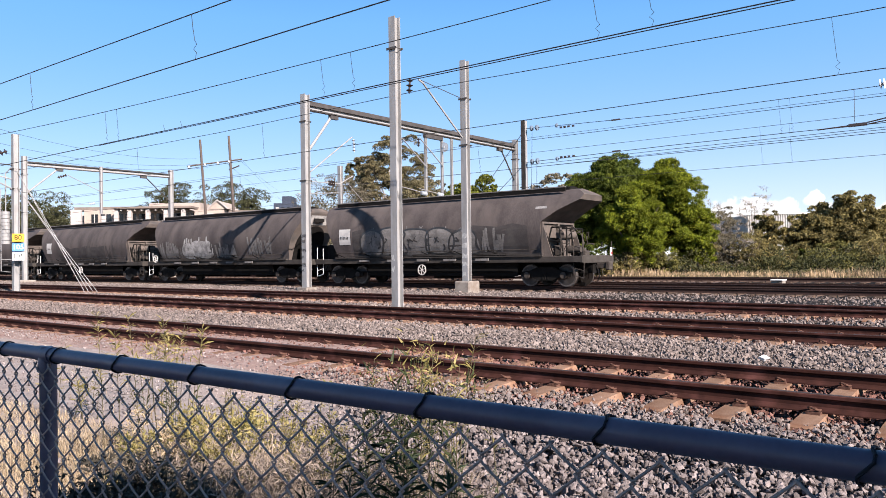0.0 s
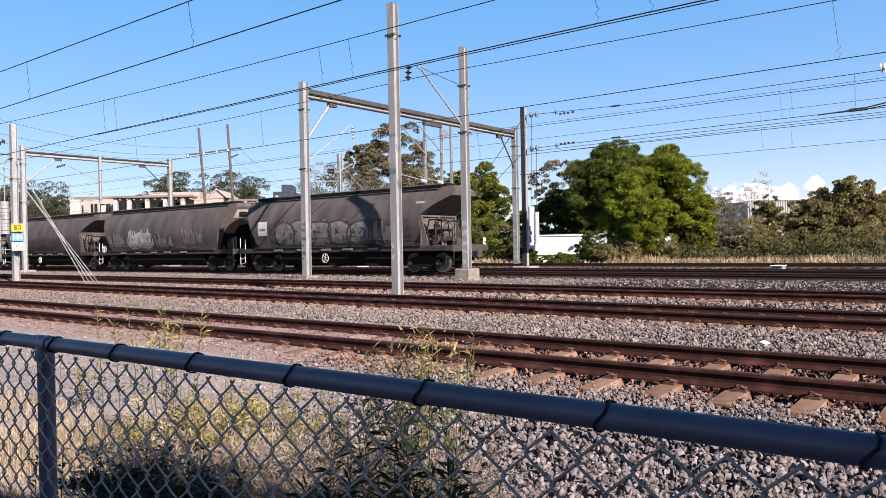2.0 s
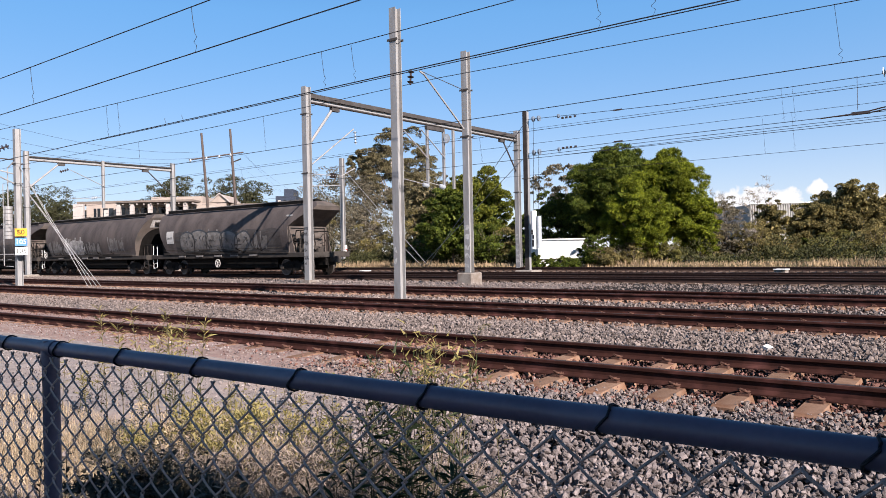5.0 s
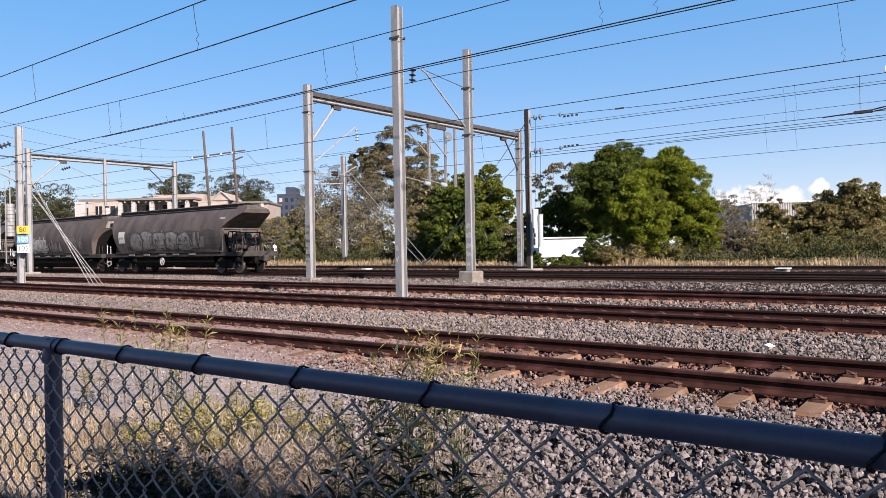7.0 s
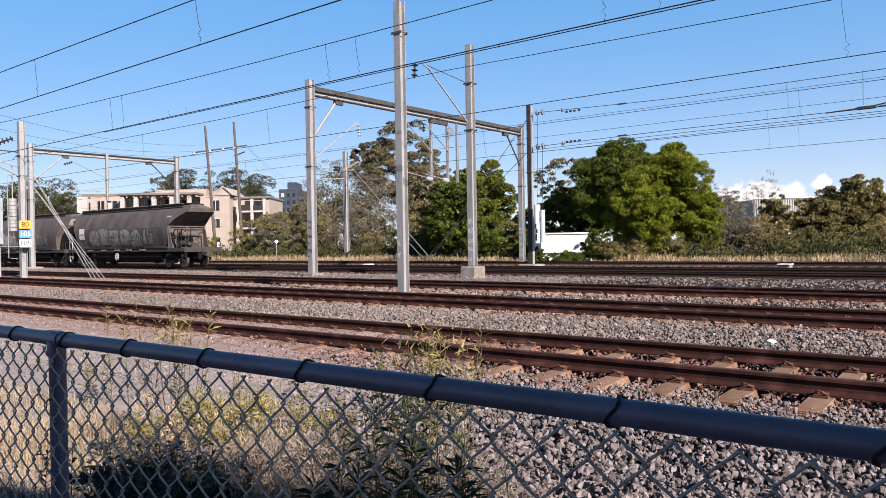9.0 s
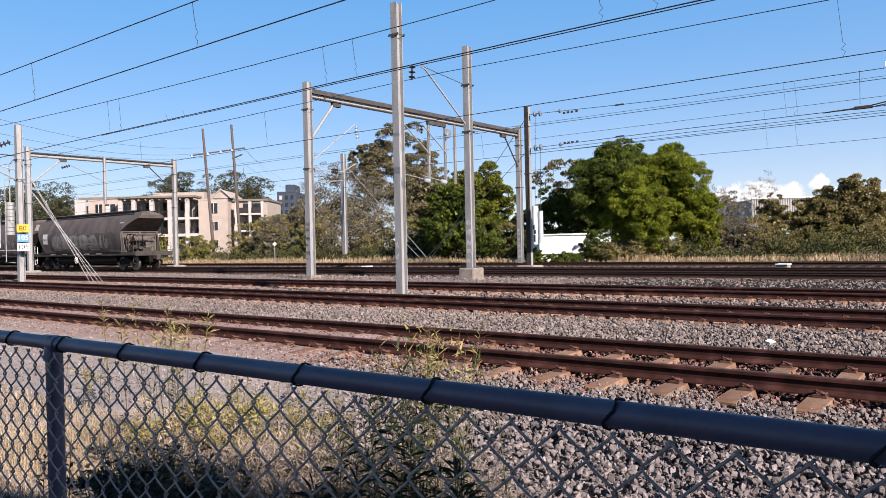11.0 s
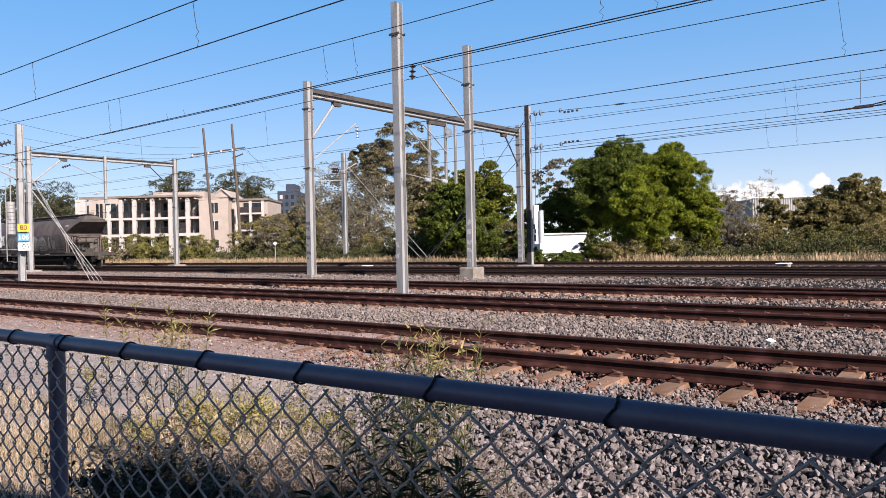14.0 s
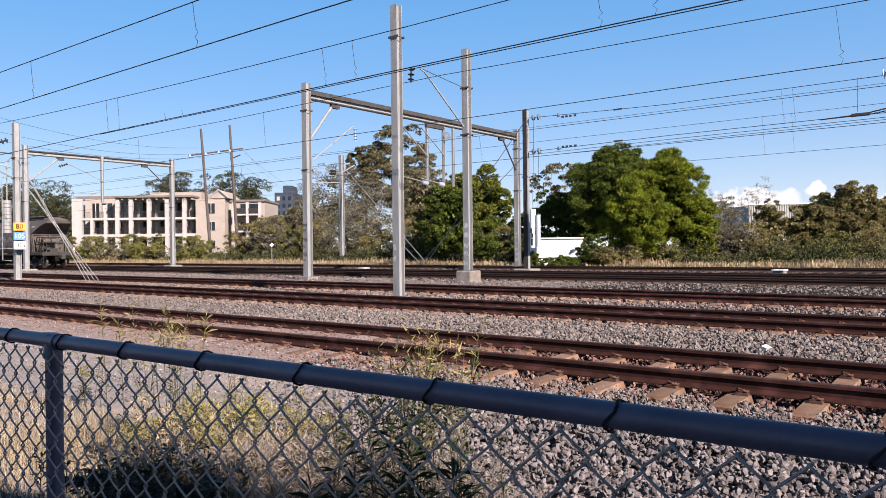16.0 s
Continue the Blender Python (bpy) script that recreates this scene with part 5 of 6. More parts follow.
def spot(px_, depth):
    """A place on the ground, by its bearing and its distance from the fence."""
    p = AHEAD * depth + RIGHT * ((px_ - 784) / 1317.8 * depth)
    return Vector((p.x, p.y, float(ground_z(p.x, p.y))))


def frame_at(px_, depth, turn=0.0):
    """A pose on the ground that faces the tracks."""
    p = spot(px_, depth)
    return pose(p.x, p.y, p.z, 0, 0, 38.0 + turn)


# apartment block, x = 0 at its main front's outer corner
HB = thing("apartment_building", "cream rendered three-storey apartment building with balconies", "building", frame_at(345, 122))
S = 122 / 1317.8
fx = lambda q: (q - 345) * S
fz = lambda q: (447 - q) * S + 1.3
part("wall", Shape().box(fx(135), 3.2, 0, fx(345), 14, fz(352)), BACK, HB)
part("wall", Shape().box(fx(345), 0.6, 0, fx(397), 13, fz(356)), BACK, HB)
part("wall", Shape().box(fx(397), 3.0, 0, fx(462), 13, fz(360)), BACK, HB)
for zt, zb in ((388, 392), (417, 422)):
    part("balcony_slab", Shape().box(fx(146), 0, fz(zb), fx(345), 3.2, fz(zt)), CREAM, HB)
part("roof", Shape().box(fx(200), -.5, fz(353), fx(342), 4, fz(349.5)), ROOFM, HB)
part("roof", Shape().box(fx(112), 4.2, fz(352) + .004, fx(252), 14.2, fz(346)), ROOFM, HB)
part("parapet", Shape().box(fx(252), 3.6, fz(352) + .004, fx(345), 14, fz(341)), BACK, HB)
part("gable", Shape().loft([[(fx(369), y, fz(355)), (fx(386), y, fz(340)), (fx(403), y, fz(355))] for y in (0.62, 9)]), BACK, HB)
part("gable_trim", Shape().loft([[(fx(368), y, fz(354)), (fx(386), y, fz(338)), (fx(404), y, fz(354)), (fx(404), y, fz(355.5)), (fx(386), y, fz(340)), (fx(368), y, fz(355.5))] for y in (0.3, 0.6)]), CREAM, HB)
part("roof", Shape().box(fx(396), 2.6, fz(360), fx(464), 13.2, fz(356.5)), ROOFM, HB)
for c in (137, 208, 232, 264, 296, 327):
    wd = 9 if c == 137 else 3.4
    part("pier", Shape().box(fx(c - wd), -.06, 0, fx(c + wd), .5, fz(354)), CREAM, HB)
for c in (163, 187):
    part("pier", Shape().box(fx(c - 2.6), -.06, 0, fx(c + 2.6), .5, fz(390)), CREAM, HB)
bays = [146, 163, 187, 208, 232, 264, 296, 327, 345]
for a, b in zip(bays, bays[1:]):
    # dark panes, widened so they also carry the balcony recess's deep shade
    for zt, zb in ((360, 387), (394, 416), (424, 444)):
        wn_ = part("window", Shape().box(fx(a + 2.5), 3.14, fz(zb), fx(b - 2.5), 3.196, fz(zt)), GLASS, HB)
        if (a * 7 + zt) % 5 < 2:
            part("curtain", Shape().box(fx(a + 4), 3.085, fz(zb), fx((a + b) / 2) - .07, 3.135, fz(zt + 3)), CREAM, wn_)
        part("window_frame", Shape().box(fx((a + b) / 2) - .06, 3.08, fz(zb), fx((a + b) / 2) + .06, 3.138, fz(zt)), CREAM, wn_)
    for zb in (388, 417):
        r_ = Shape().box(fx(a) + .35, .12, fz(zb) + .95, fx(b) - .35, .18, fz(zb) + 1.02)
        for q in np.arange(fx(a) + .4, fx(b) - .35, .16):
            r_.box(q, .13, fz(zb), q + .035, .165, fz(zb) + .95)
        part("balustrade", r_, SCREEN, HB)
part("wing", Shape().box(fx(106), 5, 0, fx(135), 13, fz(360)), CREAM, HB)
for k in range(9):
    part("screen_slat", Shape().box(fx(110), 4.86, fz(400) + k * .42, fx(133), 4.99, fz(400) + k * .42 + .24), CREAM if k % 2 else ROOFM, HB)
for q in np.linspace(205, 340, 12):
    part("pergola_beam", Shape().box(fx(q), -.4, fz(357), fx(q) + .12, 3.0, fz(355)), CREAM, HB)
for zt, zb in ((364, 382), (397, 412), (430, 444)):
    w_ = part("window", Shape().box(fx(366), .52, fz(zb), fx(379), .596, fz(zt)), GLASS, HB)
    part("window_frame", Shape().box(fx(365), .5, fz(zt), fx(380), .58, fz(zt) + .12).box(fx(372), .48, fz(zb), fx(373), .515, fz(zt)), CREAM, w_)
    w_ = part("window", Shape().box(fx(418), 2.9, fz(zb), fx(452), 2.99, fz(zt)), GLASS, HB)
    part("balcony_slab", Shape().box(fx(412), .8, fz(zb + 4), fx(460), 3.0, fz(zb + 1)), CREAM, HB)
    part("balustrade", Shape().box(fx(414), .82, fz(zb + 1), fx(458), .88, fz(zb - 9)), SCREEN, HB)
for c in (412, 436, 458):
    part("pier", Shape().box(fx(c - 2.2), .7, 0, fx(c + 2.2), 1.2, fz(362)), CREAM, HB)

OB = thing("office_block", "distant blue-grey flat-roofed building behind trees", "building", frame_at(500, 260))
so = 260 / 1317.8
part("wall", Shape().box(-13 * so, 0, 0, 22 * so, 20, 108 * so), BLUEGREY, OB)
part("plant_room", Shape().box(0, 2, 108 * so, 16 * so, 12, 121 * so), BLUEGREY, OB)
for r_ in range(4):
    for c_ in range(3):
        part("window", Shape().box((-9 + c_ * 10) * so, -.1, (55 + r_ * 13) * so, (-4 + c_ * 10) * so, .05, (62 + r_ * 13) * so), CREAM if (r_ * 3 + c_) % 7 == 2 else GLASS, OB)

SH = thing("warehouse", "distant corrugated grey metal shed behind the trees", "shed", frame_at(1326, 130))
ss = 130 / 1317.8
corr = Shape()
for k in range(64):
    x = k * 4.2 * ss
    corr.loft([[(x, -.18, z), (x + 1.0 * ss, -.18, z), (x + 1.9 * ss, 0, z), (x + 4.2 * ss, 0, z), (x + 4.2 * ss, .3, z), (x, .3, z)] for z in (0, 84 * ss)])
part("cladding", corr, mat("corrugated_grey_metal", (0.34, 0.33, 0.31), (0.26, 0.25, 0.24), rough=0.5, metal=0.3, scale=1, fine=9, bump=0), SH)
part("wall", Shape().box(0, .3, 0, 268 * ss, 25, 83 * ss), GALV, SH)
part("roof_trim", Shape().box(-1, -.3, 84 * ss, 268 * ss, .4, 86 * ss), WHITE, SH)

WS = thing("white_shed", "low white rendered shed behind the line", "shed", frame_at(992, 52))
sw = 52 / 1317.8
part("wall", Shape().box(-42 * sw, 0, 0, 40 * sw, 4, 47 * sw), WHITE, WS)
part("roof", Shape().box(-43 * sw, -.15, 47 * sw, 41 * sw, 4.2, 49 * sw), WHITE, WS)
part("rail", Shape().box(-42 * sw, -.08, 12 * sw, 40 * sw, -.005, 14 * sw), GALV_DARK, WS)


WS2 = thing("white_shed", "low white rendered shed behind the trees", "shed", frame_at(1360, 70))
sv = 70 / 1317.8
part("wall", Shape().box(-62 * sv, 0, 0, 66 * sv, 5, 30 * sv), WHITE, WS2)
part("roof", Shape().box(-63 * sv, -.2, 30 * sv, 67 * sv, 5.2, 32 * sv), WHITE, WS2)
part("door", Shape().box(22 * sv, -.05, 0, 40 * sv, -.004, 24 * sv), BLUEGREY, WS2)


def timber_pole(base_px, top_px, depth, top_y):
    p = spot(base_px, depth)
    q = spot(top_px, depth)
    z = (441 - top_y + 2.3) * depth / 1317.8 + 1.42
    po = thing("power_pole", "weathered timber power pole", "pole", group="power poles")
    part("shaft", Shape().tube([(p.x, p.y, -.3), ((p.x + q.x) / 2, (p.y + q.y) / 2, z / 2), (q.x, q.y, z)], .21, 10, .14), TIMBER, po, smooth=True)
    return po, q, z


P1, q1, z1 = timber_pole(374, 358, 92, 228)
P2, q2, z2 = timber_pole(422, 409, 92, 222)
for dz in (3.1,):
    a_, b_ = Vector((q1.x, q1.y, z1 - dz)), Vector((q2.x, q2.y, z2 - dz))
    d_ = (b_ - a_).normalized()
    part("cross_arm", Shape().tube([a_ - d_ * 1.6, b_ + d_ * 1.6], .09, 6), TIMBER, P1)
    for f in (-1.4, .6, 2.2, 3.6):
        c = a_ + d_ * f
        part("insulator", insulator(c, c + Vector((.3, -.25, -.25)), .13, 4), INSUL_GREY, P1)
part("pole_bracket", Shape().tube([(q2.x, q2.y, z2 - 4.2), (q2.x + 1.0, q2.y + .8, z2 - 3.7)], .08, 6), GALV_DARK, P2)

GREEN_D = leaf_mat("dark_leaf", (0.024, 0.043, 0.009), (0.12, 0.145, 0.022))
GREEN_B = leaf_mat("bright_leaf", (0.05, 0.072, 0.008), (0.2, 0.225, 0.018))
GREEN_M = leaf_mat("mid_green_leaf", (0.04, 0.055, 0.01), (0.165, 0.17, 0.022))
OLIVE = leaf_mat("olive_leaf", (0.075, 0.068, 0.028), (0.245, 0.2, 0.078))
GREYG = leaf_mat("grey_green_leaf", (0.07, 0.066, 0.042), (0.2, 0.172, 0.122))
GUM = leaf_mat("gum_leaf", (0.0666, 0.0668, 0.0338), (0.216, 0.178, 0.101))
YELLOW = leaf_mat("yellow_green_leaf", (0.08, 0.082, 0.024), (0.185, 0.165, 0.05))
DRY = leaf_mat("dry_grass_blade", (0.265, 0.191, 0.108), (0.428, 0.32, 0.206), 0.3)
TWIG = leaf_mat("bare_twig", (0.217, 0.183, 0.14), (0.313, 0.27, 0.219), 0.0)


def leaves(centres, radii, n, size, hollow=0.55, slim=0.5, droop=0.6, spiky=0.75):
    """Sprays of narrow leaves that point out of many flattened clumps, mostly out of their upper sides."""
    centres, radii = np.array(centres), np.array(radii)
    vol = radii.prod(1) ** (2 / 3)
    pick = rng.choice(len(centres), n, p=vol / vol.sum())
    d = rng.normal(size=(n, 3))
    d /= np.linalg.norm(d, axis=1)[:, None]
    d[:, 2] = np.where((d[:, 2] < -.15) & (rng.uniform(size=n) < droop), -d[:, 2], d[:, 2])
    rad = rng.uniform(hollow, 1.08, n) ** 0.7
    p = centres[pick] + d * rad[:, None] * radii[pick]
    ta = d * spiky + rng.normal(0, .5, (n, 3)) + np.array((0, 0, .3))
    ta /= np.linalg.norm(ta, axis=1)[:, None]
    tb = np.cross(ta, d * .6 + rng.normal(0, .7, (n, 3)) + np.array((.3, 0, .5)))
    tb = np.cross(tb, ta) * .0 + tb / np.linalg.norm(tb, axis=1)[:, None]
    nrm = np.cross(ta, tb)
    sz = size * rng.uniform(.5, 1.4, n)
    q = np.array([(-.5, -slim / 2, .06), (.55, 0, 0), (-.35, slim / 2, .06)])
    v = (q[None, :, 0, None] * ta[:, None] + q[None, :, 1, None] * tb[:, None] + q[None, :, 2, None] * nrm[:, None]) * sz[:, None, None]
    return v + p[:, None]


def crown_clumps(w, h, z0, n, seed, dpt=None, small=1.0):
    """Clumps set over the outsides of several lobes, with gaps between the lobes."""
    r = np.random.default_rng(seed)
    cs, rs = [], []
    dpt = dpt or w
    lobes = []
    for k in range(9):
        a, u = 2.4 * k + r.uniform(-.5, .5), -.75 + 1.6 * (k + r.uniform(0, 1)) / 9
        s = math.sqrt(max(.05, 1 - u * u)) * r.uniform(.38, .66)
        lobes.append((np.array((w / 2 * s * math.cos(a), dpt / 2 * s * math.sin(a), z0 + h / 2 + h / 2 * u * .7)), r.uniform(.23, .34)))
    size = (w + dpt + h) / 3
    while len(cs) < n:
        c, lr = lobes[r.integers(0, len(lobes))]
        d = r.normal(size=3)
        d /= np.linalg.norm(d)
        p = c + d * lr * np.array((w, dpt, h)) * r.uniform(.75, 1.05)
        if p[2] < z0 or any(np.linalg.norm((p - c2) / (np.array((w, dpt, h)) * l2)) < .72 for c2, l2 in lobes):
            continue
        cs.append(tuple(p))
        q = r.uniform(.04, .085) * small * size
        rs.append((q * 1.15, q * 1.15, q * .72))
    return cs, rs


def tree(name, label, category, at, w, h, z0, n_clump, n_leaf, size, material, seed, bark=BARK, trunk=0.16, lean=0.0, group="trees", hollow=0.6, core=True, slim=.62):
    t = thing(name, label, category, at, group)
    r = np.random.default_rng(seed)
    cs, rs = crown_clumps(w, h - z0, z0, n_clump * 9, seed)
    s = Shape()
    s.tube([(0, 0, -.3), (lean * .4, 0, z0 * .5 + .2), (lean, 0, z0 + (h - z0) * .45)], trunk, 9, trunk * .45)
    for k in range(min(n_clump, 9)):
        c = Vector(cs[k])
        b = Vector((lean * .7, 0, z0 * .7 + r.uniform(.1, .3) * (h - z0)))
        mid = (b + c) / 2 + Vector((r.uniform(-.3, .3), r.uniform(-.3, .3), -.1 * h * r.uniform(0, .5)))
        s.tube([b, mid, c], trunk * .4, 6, trunk * .1)
    part("trunk", s, bark, t, smooth=True)
    v = leaves(cs, rs, int(n_leaf * 1.6), size, hollow, slim)
    if core:
        inner = [(c[0] * .5, c[1] * .5, z0 + (h - z0) / 2 + (c[2] - z0 - (h - z0) / 2) * .7) for c in cs]
        v = np.concatenate([v, leaves(inner, np.array(rs) * 1.6, int(n_leaf * .25), size * 1.7, .3, .8)], 0)
    part("crown", cloud_mesh("crown", v, 3, material, [(0, 1, 2)]), material, t)
    return t


def shrub(name, label, at, w, h, n_leaf, size, material, seed, group="shrubs"):
    t = thing(name, label, "shrub", at, group)
    r = np.random.default_rng(seed)
    for k in range(7):
        a = r.uniform(0, 2 * math.pi)
        part("stem", Shape().tube([(0, 0, -.2), (w * .12 * math.cos(a), w * .12 * math.sin(a), h * .4), (w * .3 * math.cos(a), w * .3 * math.sin(a), h * .8)], .05, 5, .015), BARK, t)
    cs, rs = crown_clumps(w, h * 1.05, -.05 * h, 80, seed, small=1.15)
    lv = np.concatenate([leaves(cs, rs, int(n_leaf * 1.8), size, .6, .34), leaves(np.array(cs) * .6, np.array(rs), int(n_leaf * .22), size * 1.5, .3, .8)], 0)
    part("foliage", cloud_mesh("foliage", lv, 3, material, [(0, 1, 2)]), material, t)
    return t


BIG = "large dense dark green tree with sunlit yellow-green clumps"
tree("large_tree", BIG, "tree", frame_at(1082, 57), 5.9, 8.9, 1.8, 40, 62000, .25, GREEN_D, 11, trunk=.3, slim=.18)
tree("large_tree", BIG, "tree", frame_at(1174, 56), 5.7, 8.2, .8, 38, 56000, .25, GREEN_B, 13, trunk=.25, slim=.18)
tree("large_tree", BIG, "tree", frame_at(1120, 52), 4.6, 6.0, .5, 28, 36000, .23, GREEN_B, 24, trunk=.2, slim=.18)
tree("large_tree", BIG, "tree", frame_at(1236, 55), 2.6, 4.6, .3, 14, 12000, .18, GREEN_B, 61, trunk=.14, slim=.3)
tree("large_tree", "dark green spreading tree beside the line", "tree", frame_at(1034, 68), 5.2, 6.2, 1.2, 18, 14000, .22, GREEN_D, 12, trunk=.2, slim=.35)
tree("round_tree", "bright green bushy tree behind the gantry", "tree", frame_at(848, 66), 6.0, 7.9, .4, 24, 26000, .2, GREEN_M, 14)
tree("round_tree", "dark green bushy tree behind the gantry", "tree", frame_at(800, 64), 5.0, 6.4, .2, 18, 14000, .2, GREEN_D, 15)
tree("gum_tree", "tall gum tree with brownish open crown and pale limbs", "tree", frame_at(698, 104), 9.6, 17.4, 7.6, 22, 60000, .19, GUM, 16, PALEBARK, .35, core=False, slim=.5)
tree("gum_tree", "tall gum tree with brownish open crown and pale limbs", "tree", frame_at(648, 106), 5.6, 15.8, 10.5, 10, 18000, .19, GUM, 41, PALEBARK, .22, core=False, slim=.5)
tree("large_tree", "dark green spreading tree beside the line", "tree", frame_at(985, 61), 3.6, 5.6, .4, 14, 9000, .17, GREEN_D, 42, trunk=.15)
tree("large_tree", "dark green spreading tree beside the line", "tree", frame_at(930, 66), 3.4, 4.2, .3, 12, 6000, .17, GREEN_D, 43, trunk=.14)
tree("gum_tree", "tall gum tree with brownish open crown and pale limbs", "tree", frame_at(732, 100), 7.0, 11.6, 3.5, 16, 26000, .18, GUM, 17, PALEBARK, .28, slim=.4)
tree("gum_tree", "tall gum tree with brownish open crown and pale limbs", "tree", frame_at(645, 100), 8.0, 11.5, 2.5, 18, 15000, .15, GREYG, 25, PALEBARK, .28, slim=.4)
tree("gum_tree", "grey-green sparse gum tree", "tree", frame_at(585, 100), 9.0, 12.0, 2.0, 20, 13000, .15, GREYG, 18, PALEBARK, .25, slim=.4)
tree("gum_tree", "grey-green sparse gum tree", "tree", frame_at(985, 86), 5.0, 11.0, 4.5, 10, 3000, .26, GREYG, 19, PALEBARK, .2, core=False)
tree("gum_tree", "yellowish olive tree behind the masts", "tree", frame_at(765, 78), 5.5, 8.6, 1.0, 18, 10000, .22, GUM, 26, BARK, .2)
tree("round_tree", "olive-green dense round tree", "tree", frame_at(1494, 62), 5.6, 6.0, .3, 26, 26000, .17, OLIVE, 20)
tree("round_tree", "olive-green dense round tree", "tree", frame_at(1436, 60), 4.2, 4.5, .5, 20, 18000, .17, OLIVE, 27)
tree("round_tree", "olive-green dense round tree", "tree", frame_at(1555, 64), 5.2, 5.2, .3, 18, 14000, .17, OLIVE, 21)
tree("bare_tree", "thin grey leafless tree", "tree", frame_at(1340, 66), 3.0, 6.6, 1.2, 12, 1100, .42, TWIG, 22, BARK, .09, core=False, slim=.07)
tree("bare_tree", "thin grey leafless tree", "tree", frame_at(1262, 66), 2.6, 5.8, 1.0, 10, 900, .42, TWIG, 23, BARK, .09, core=False, slim=.07)
tree("slender_tree", "narrow olive tree beside the far verge", "tree", frame_at(1362, 60), 2.2, 4.6, .6, 12, 9000, .16, OLIVE, 71, BARK, .1, slim=.35)
tree("slender_tree", "wispy grey-green young tree beside the far verge", "tree", frame_at(1284, 58), 2.6, 4.9, .5, 12, 6500, .14, GREYG, 72, BARK, .08, core=False, slim=.25)
BACKLEAF = leaf_mat("far_leaf", (0.028, 0.032, 0.014), (0.085, 0.083, 0.042))
for px_, dp, w_, h_, sd, mt in ((300, 150, 10, 17.5, 30, BACKLEAF), (392, 152, 12, 17.0, 31, BACKLEAF), (444, 150, 10, 15.0, 32, BACKLEAF), (70, 150, 13, 15.5, 33, BACKLEAF), (20, 155, 12, 15.5, 34, BACKLEAF), (100, 140, 8, 11.5, 35, BACKLEAF), (548, 120, 7, 9, 36, GUM), (480, 118, 6, 6.5, 37, OLIVE)):
    tree("background_tree", "distant olive-green tree behind the buildings", "tree", frame_at(px_, dp), w_, h_, 2.0, 22, 10000, .25, mt, sd, trunk=.3)
SHRUBS = [(942, 50, 1.3, 1.0, GREEN_D), (985, 50, 2.0, .8, GREEN_D), (1044, 50.5, 1.8, 2.0, GREEN_D), (1012, 50, 1.0, .6, GREEN_D), (1065, 50, 2.2, 1.3, OLIVE), (445, 88, 5, 4.2, OLIVE), (480, 86, 5, 4.6, GREYG), (520, 84, 5, 3.2, YELLOW), (560, 86, 5, 4.8, OLIVE), (600, 82, 5, 5.0, GREYG), (640, 82, 5.5, 5.6, GREYG), (670, 80, 5, 4.6, OLIVE), (720, 78, 4.6, 4.8, GREYG), (755, 76, 5, 5.8, OLIVE), (765, 70, 4, 4.2, GREEN_D), (870, 62, 4, 3.6, GREEN_D), (905, 62, 3.4, 3.0, OLIVE), (930, 58, 2.6, 2.2, GREEN_D), (1030, 60, 3, 1.6, OLIVE), (955, 54, 1.6, 1.1, GREEN_D), (1240, 58, 4.2, 4.2, OLIVE), (1290, 58, 3.6, 2.6, GREYG), (1330, 58, 3.4, 3.0, OLIVE), (1370, 58, 3.6, 2.0, OLIVE), (1410, 60, 3.2, 1.6, GREEN_D), (1170, 52, 3.0, 1.6, YELLOW), (1110, 51, 2.8, 1.5, OLIVE), (343, 86, 4.6, 3.0, YELLOW), (255, 92, 5, 3.2, YELLOW), (200, 96, 6, 3.0, GUM), (150, 100, 6, 3.2, YELLOW), (90, 104, 6, 3.4, GUM), (30, 108, 7, 3.6, OLIVE), (1480, 56, 4, 2.0, YELLOW), (1550, 56, 4, 2.4, OLIVE)]
for k, (px_, dp, w_, h_, mt) in enumerate(SHRUBS):
    shrub("shrub", {"OLIVE": "olive-green", "dark_leaf": "dark green", "grey_green_leaf": "grey-green", "yellow_green_leaf": "yellow-green"}.get(mt.name, "olive-green") + " bushy shrub on the railway verge", frame_at(px_, dp), w_, h_, 4200, .0023 * dp, mt, 50 + k)


def blades(n, place, h0, h1, wdt, bend=0.5):
    p = place(n)
    n = len(p)
    h = rng.uniform(h0, h1, n)
    a = rng.uniform(0, 2 * math.pi, n)
    b = rng.uniform(0, bend, n) * h
    dx, dy = np.cos(a) * b, np.sin(a) * b
    sx, sy = -np.sin(a) * wdt / 2, np.cos(a) * wdt / 2
    zero = np.zeros(n)
    v = np.stack([np.stack([-sx, -sy, zero], -1), np.stack([sx, sy, zero], -1), np.stack([dx * .35 + sx * .8, dy * .35 + sy * .8, h * .6], -1), np.stack([dx * .35 - sx * .8, dy * .35 - sy * .8, h * .6], -1), np.stack([dx, dy, h], -1)], 1)
    return v + p[:, None]


def verge(n):
    x = rng.uniform(-110, 4, n)
    y = 45.6 + np.abs(rng.normal(0, 1.2, n))
    thick_ = np.array([noise.noise(Vector((q * .21, 1.7, 0))) + .5 * noise.noise(Vector((q * .8, 4.7, 0))) for q in x]) + rng.normal(0, .15, n) > .04
    x, y = x[thick_], y[thick_]
    return np.stack([x, y, ground_z(x, y)], -1)


def tagged_grass(name, label, v, material):
    n = len(v)
    tri = np.concatenate([v[:, [0, 1, 2, 3]], v[:, [3, 2, 4, 4]]], 0)
    ob = new(name, cloud_mesh(name, tri, 4, material, [(0, 1, 2, 3)]))
    return tagged(ob, label, "grass", kind="stuff")




def low_verge(n):
    x, y = rng.uniform(-100, 4, n), rng.uniform(44.2, 50, n)
    return np.stack([x, y, ground_z(x, y)], -1)


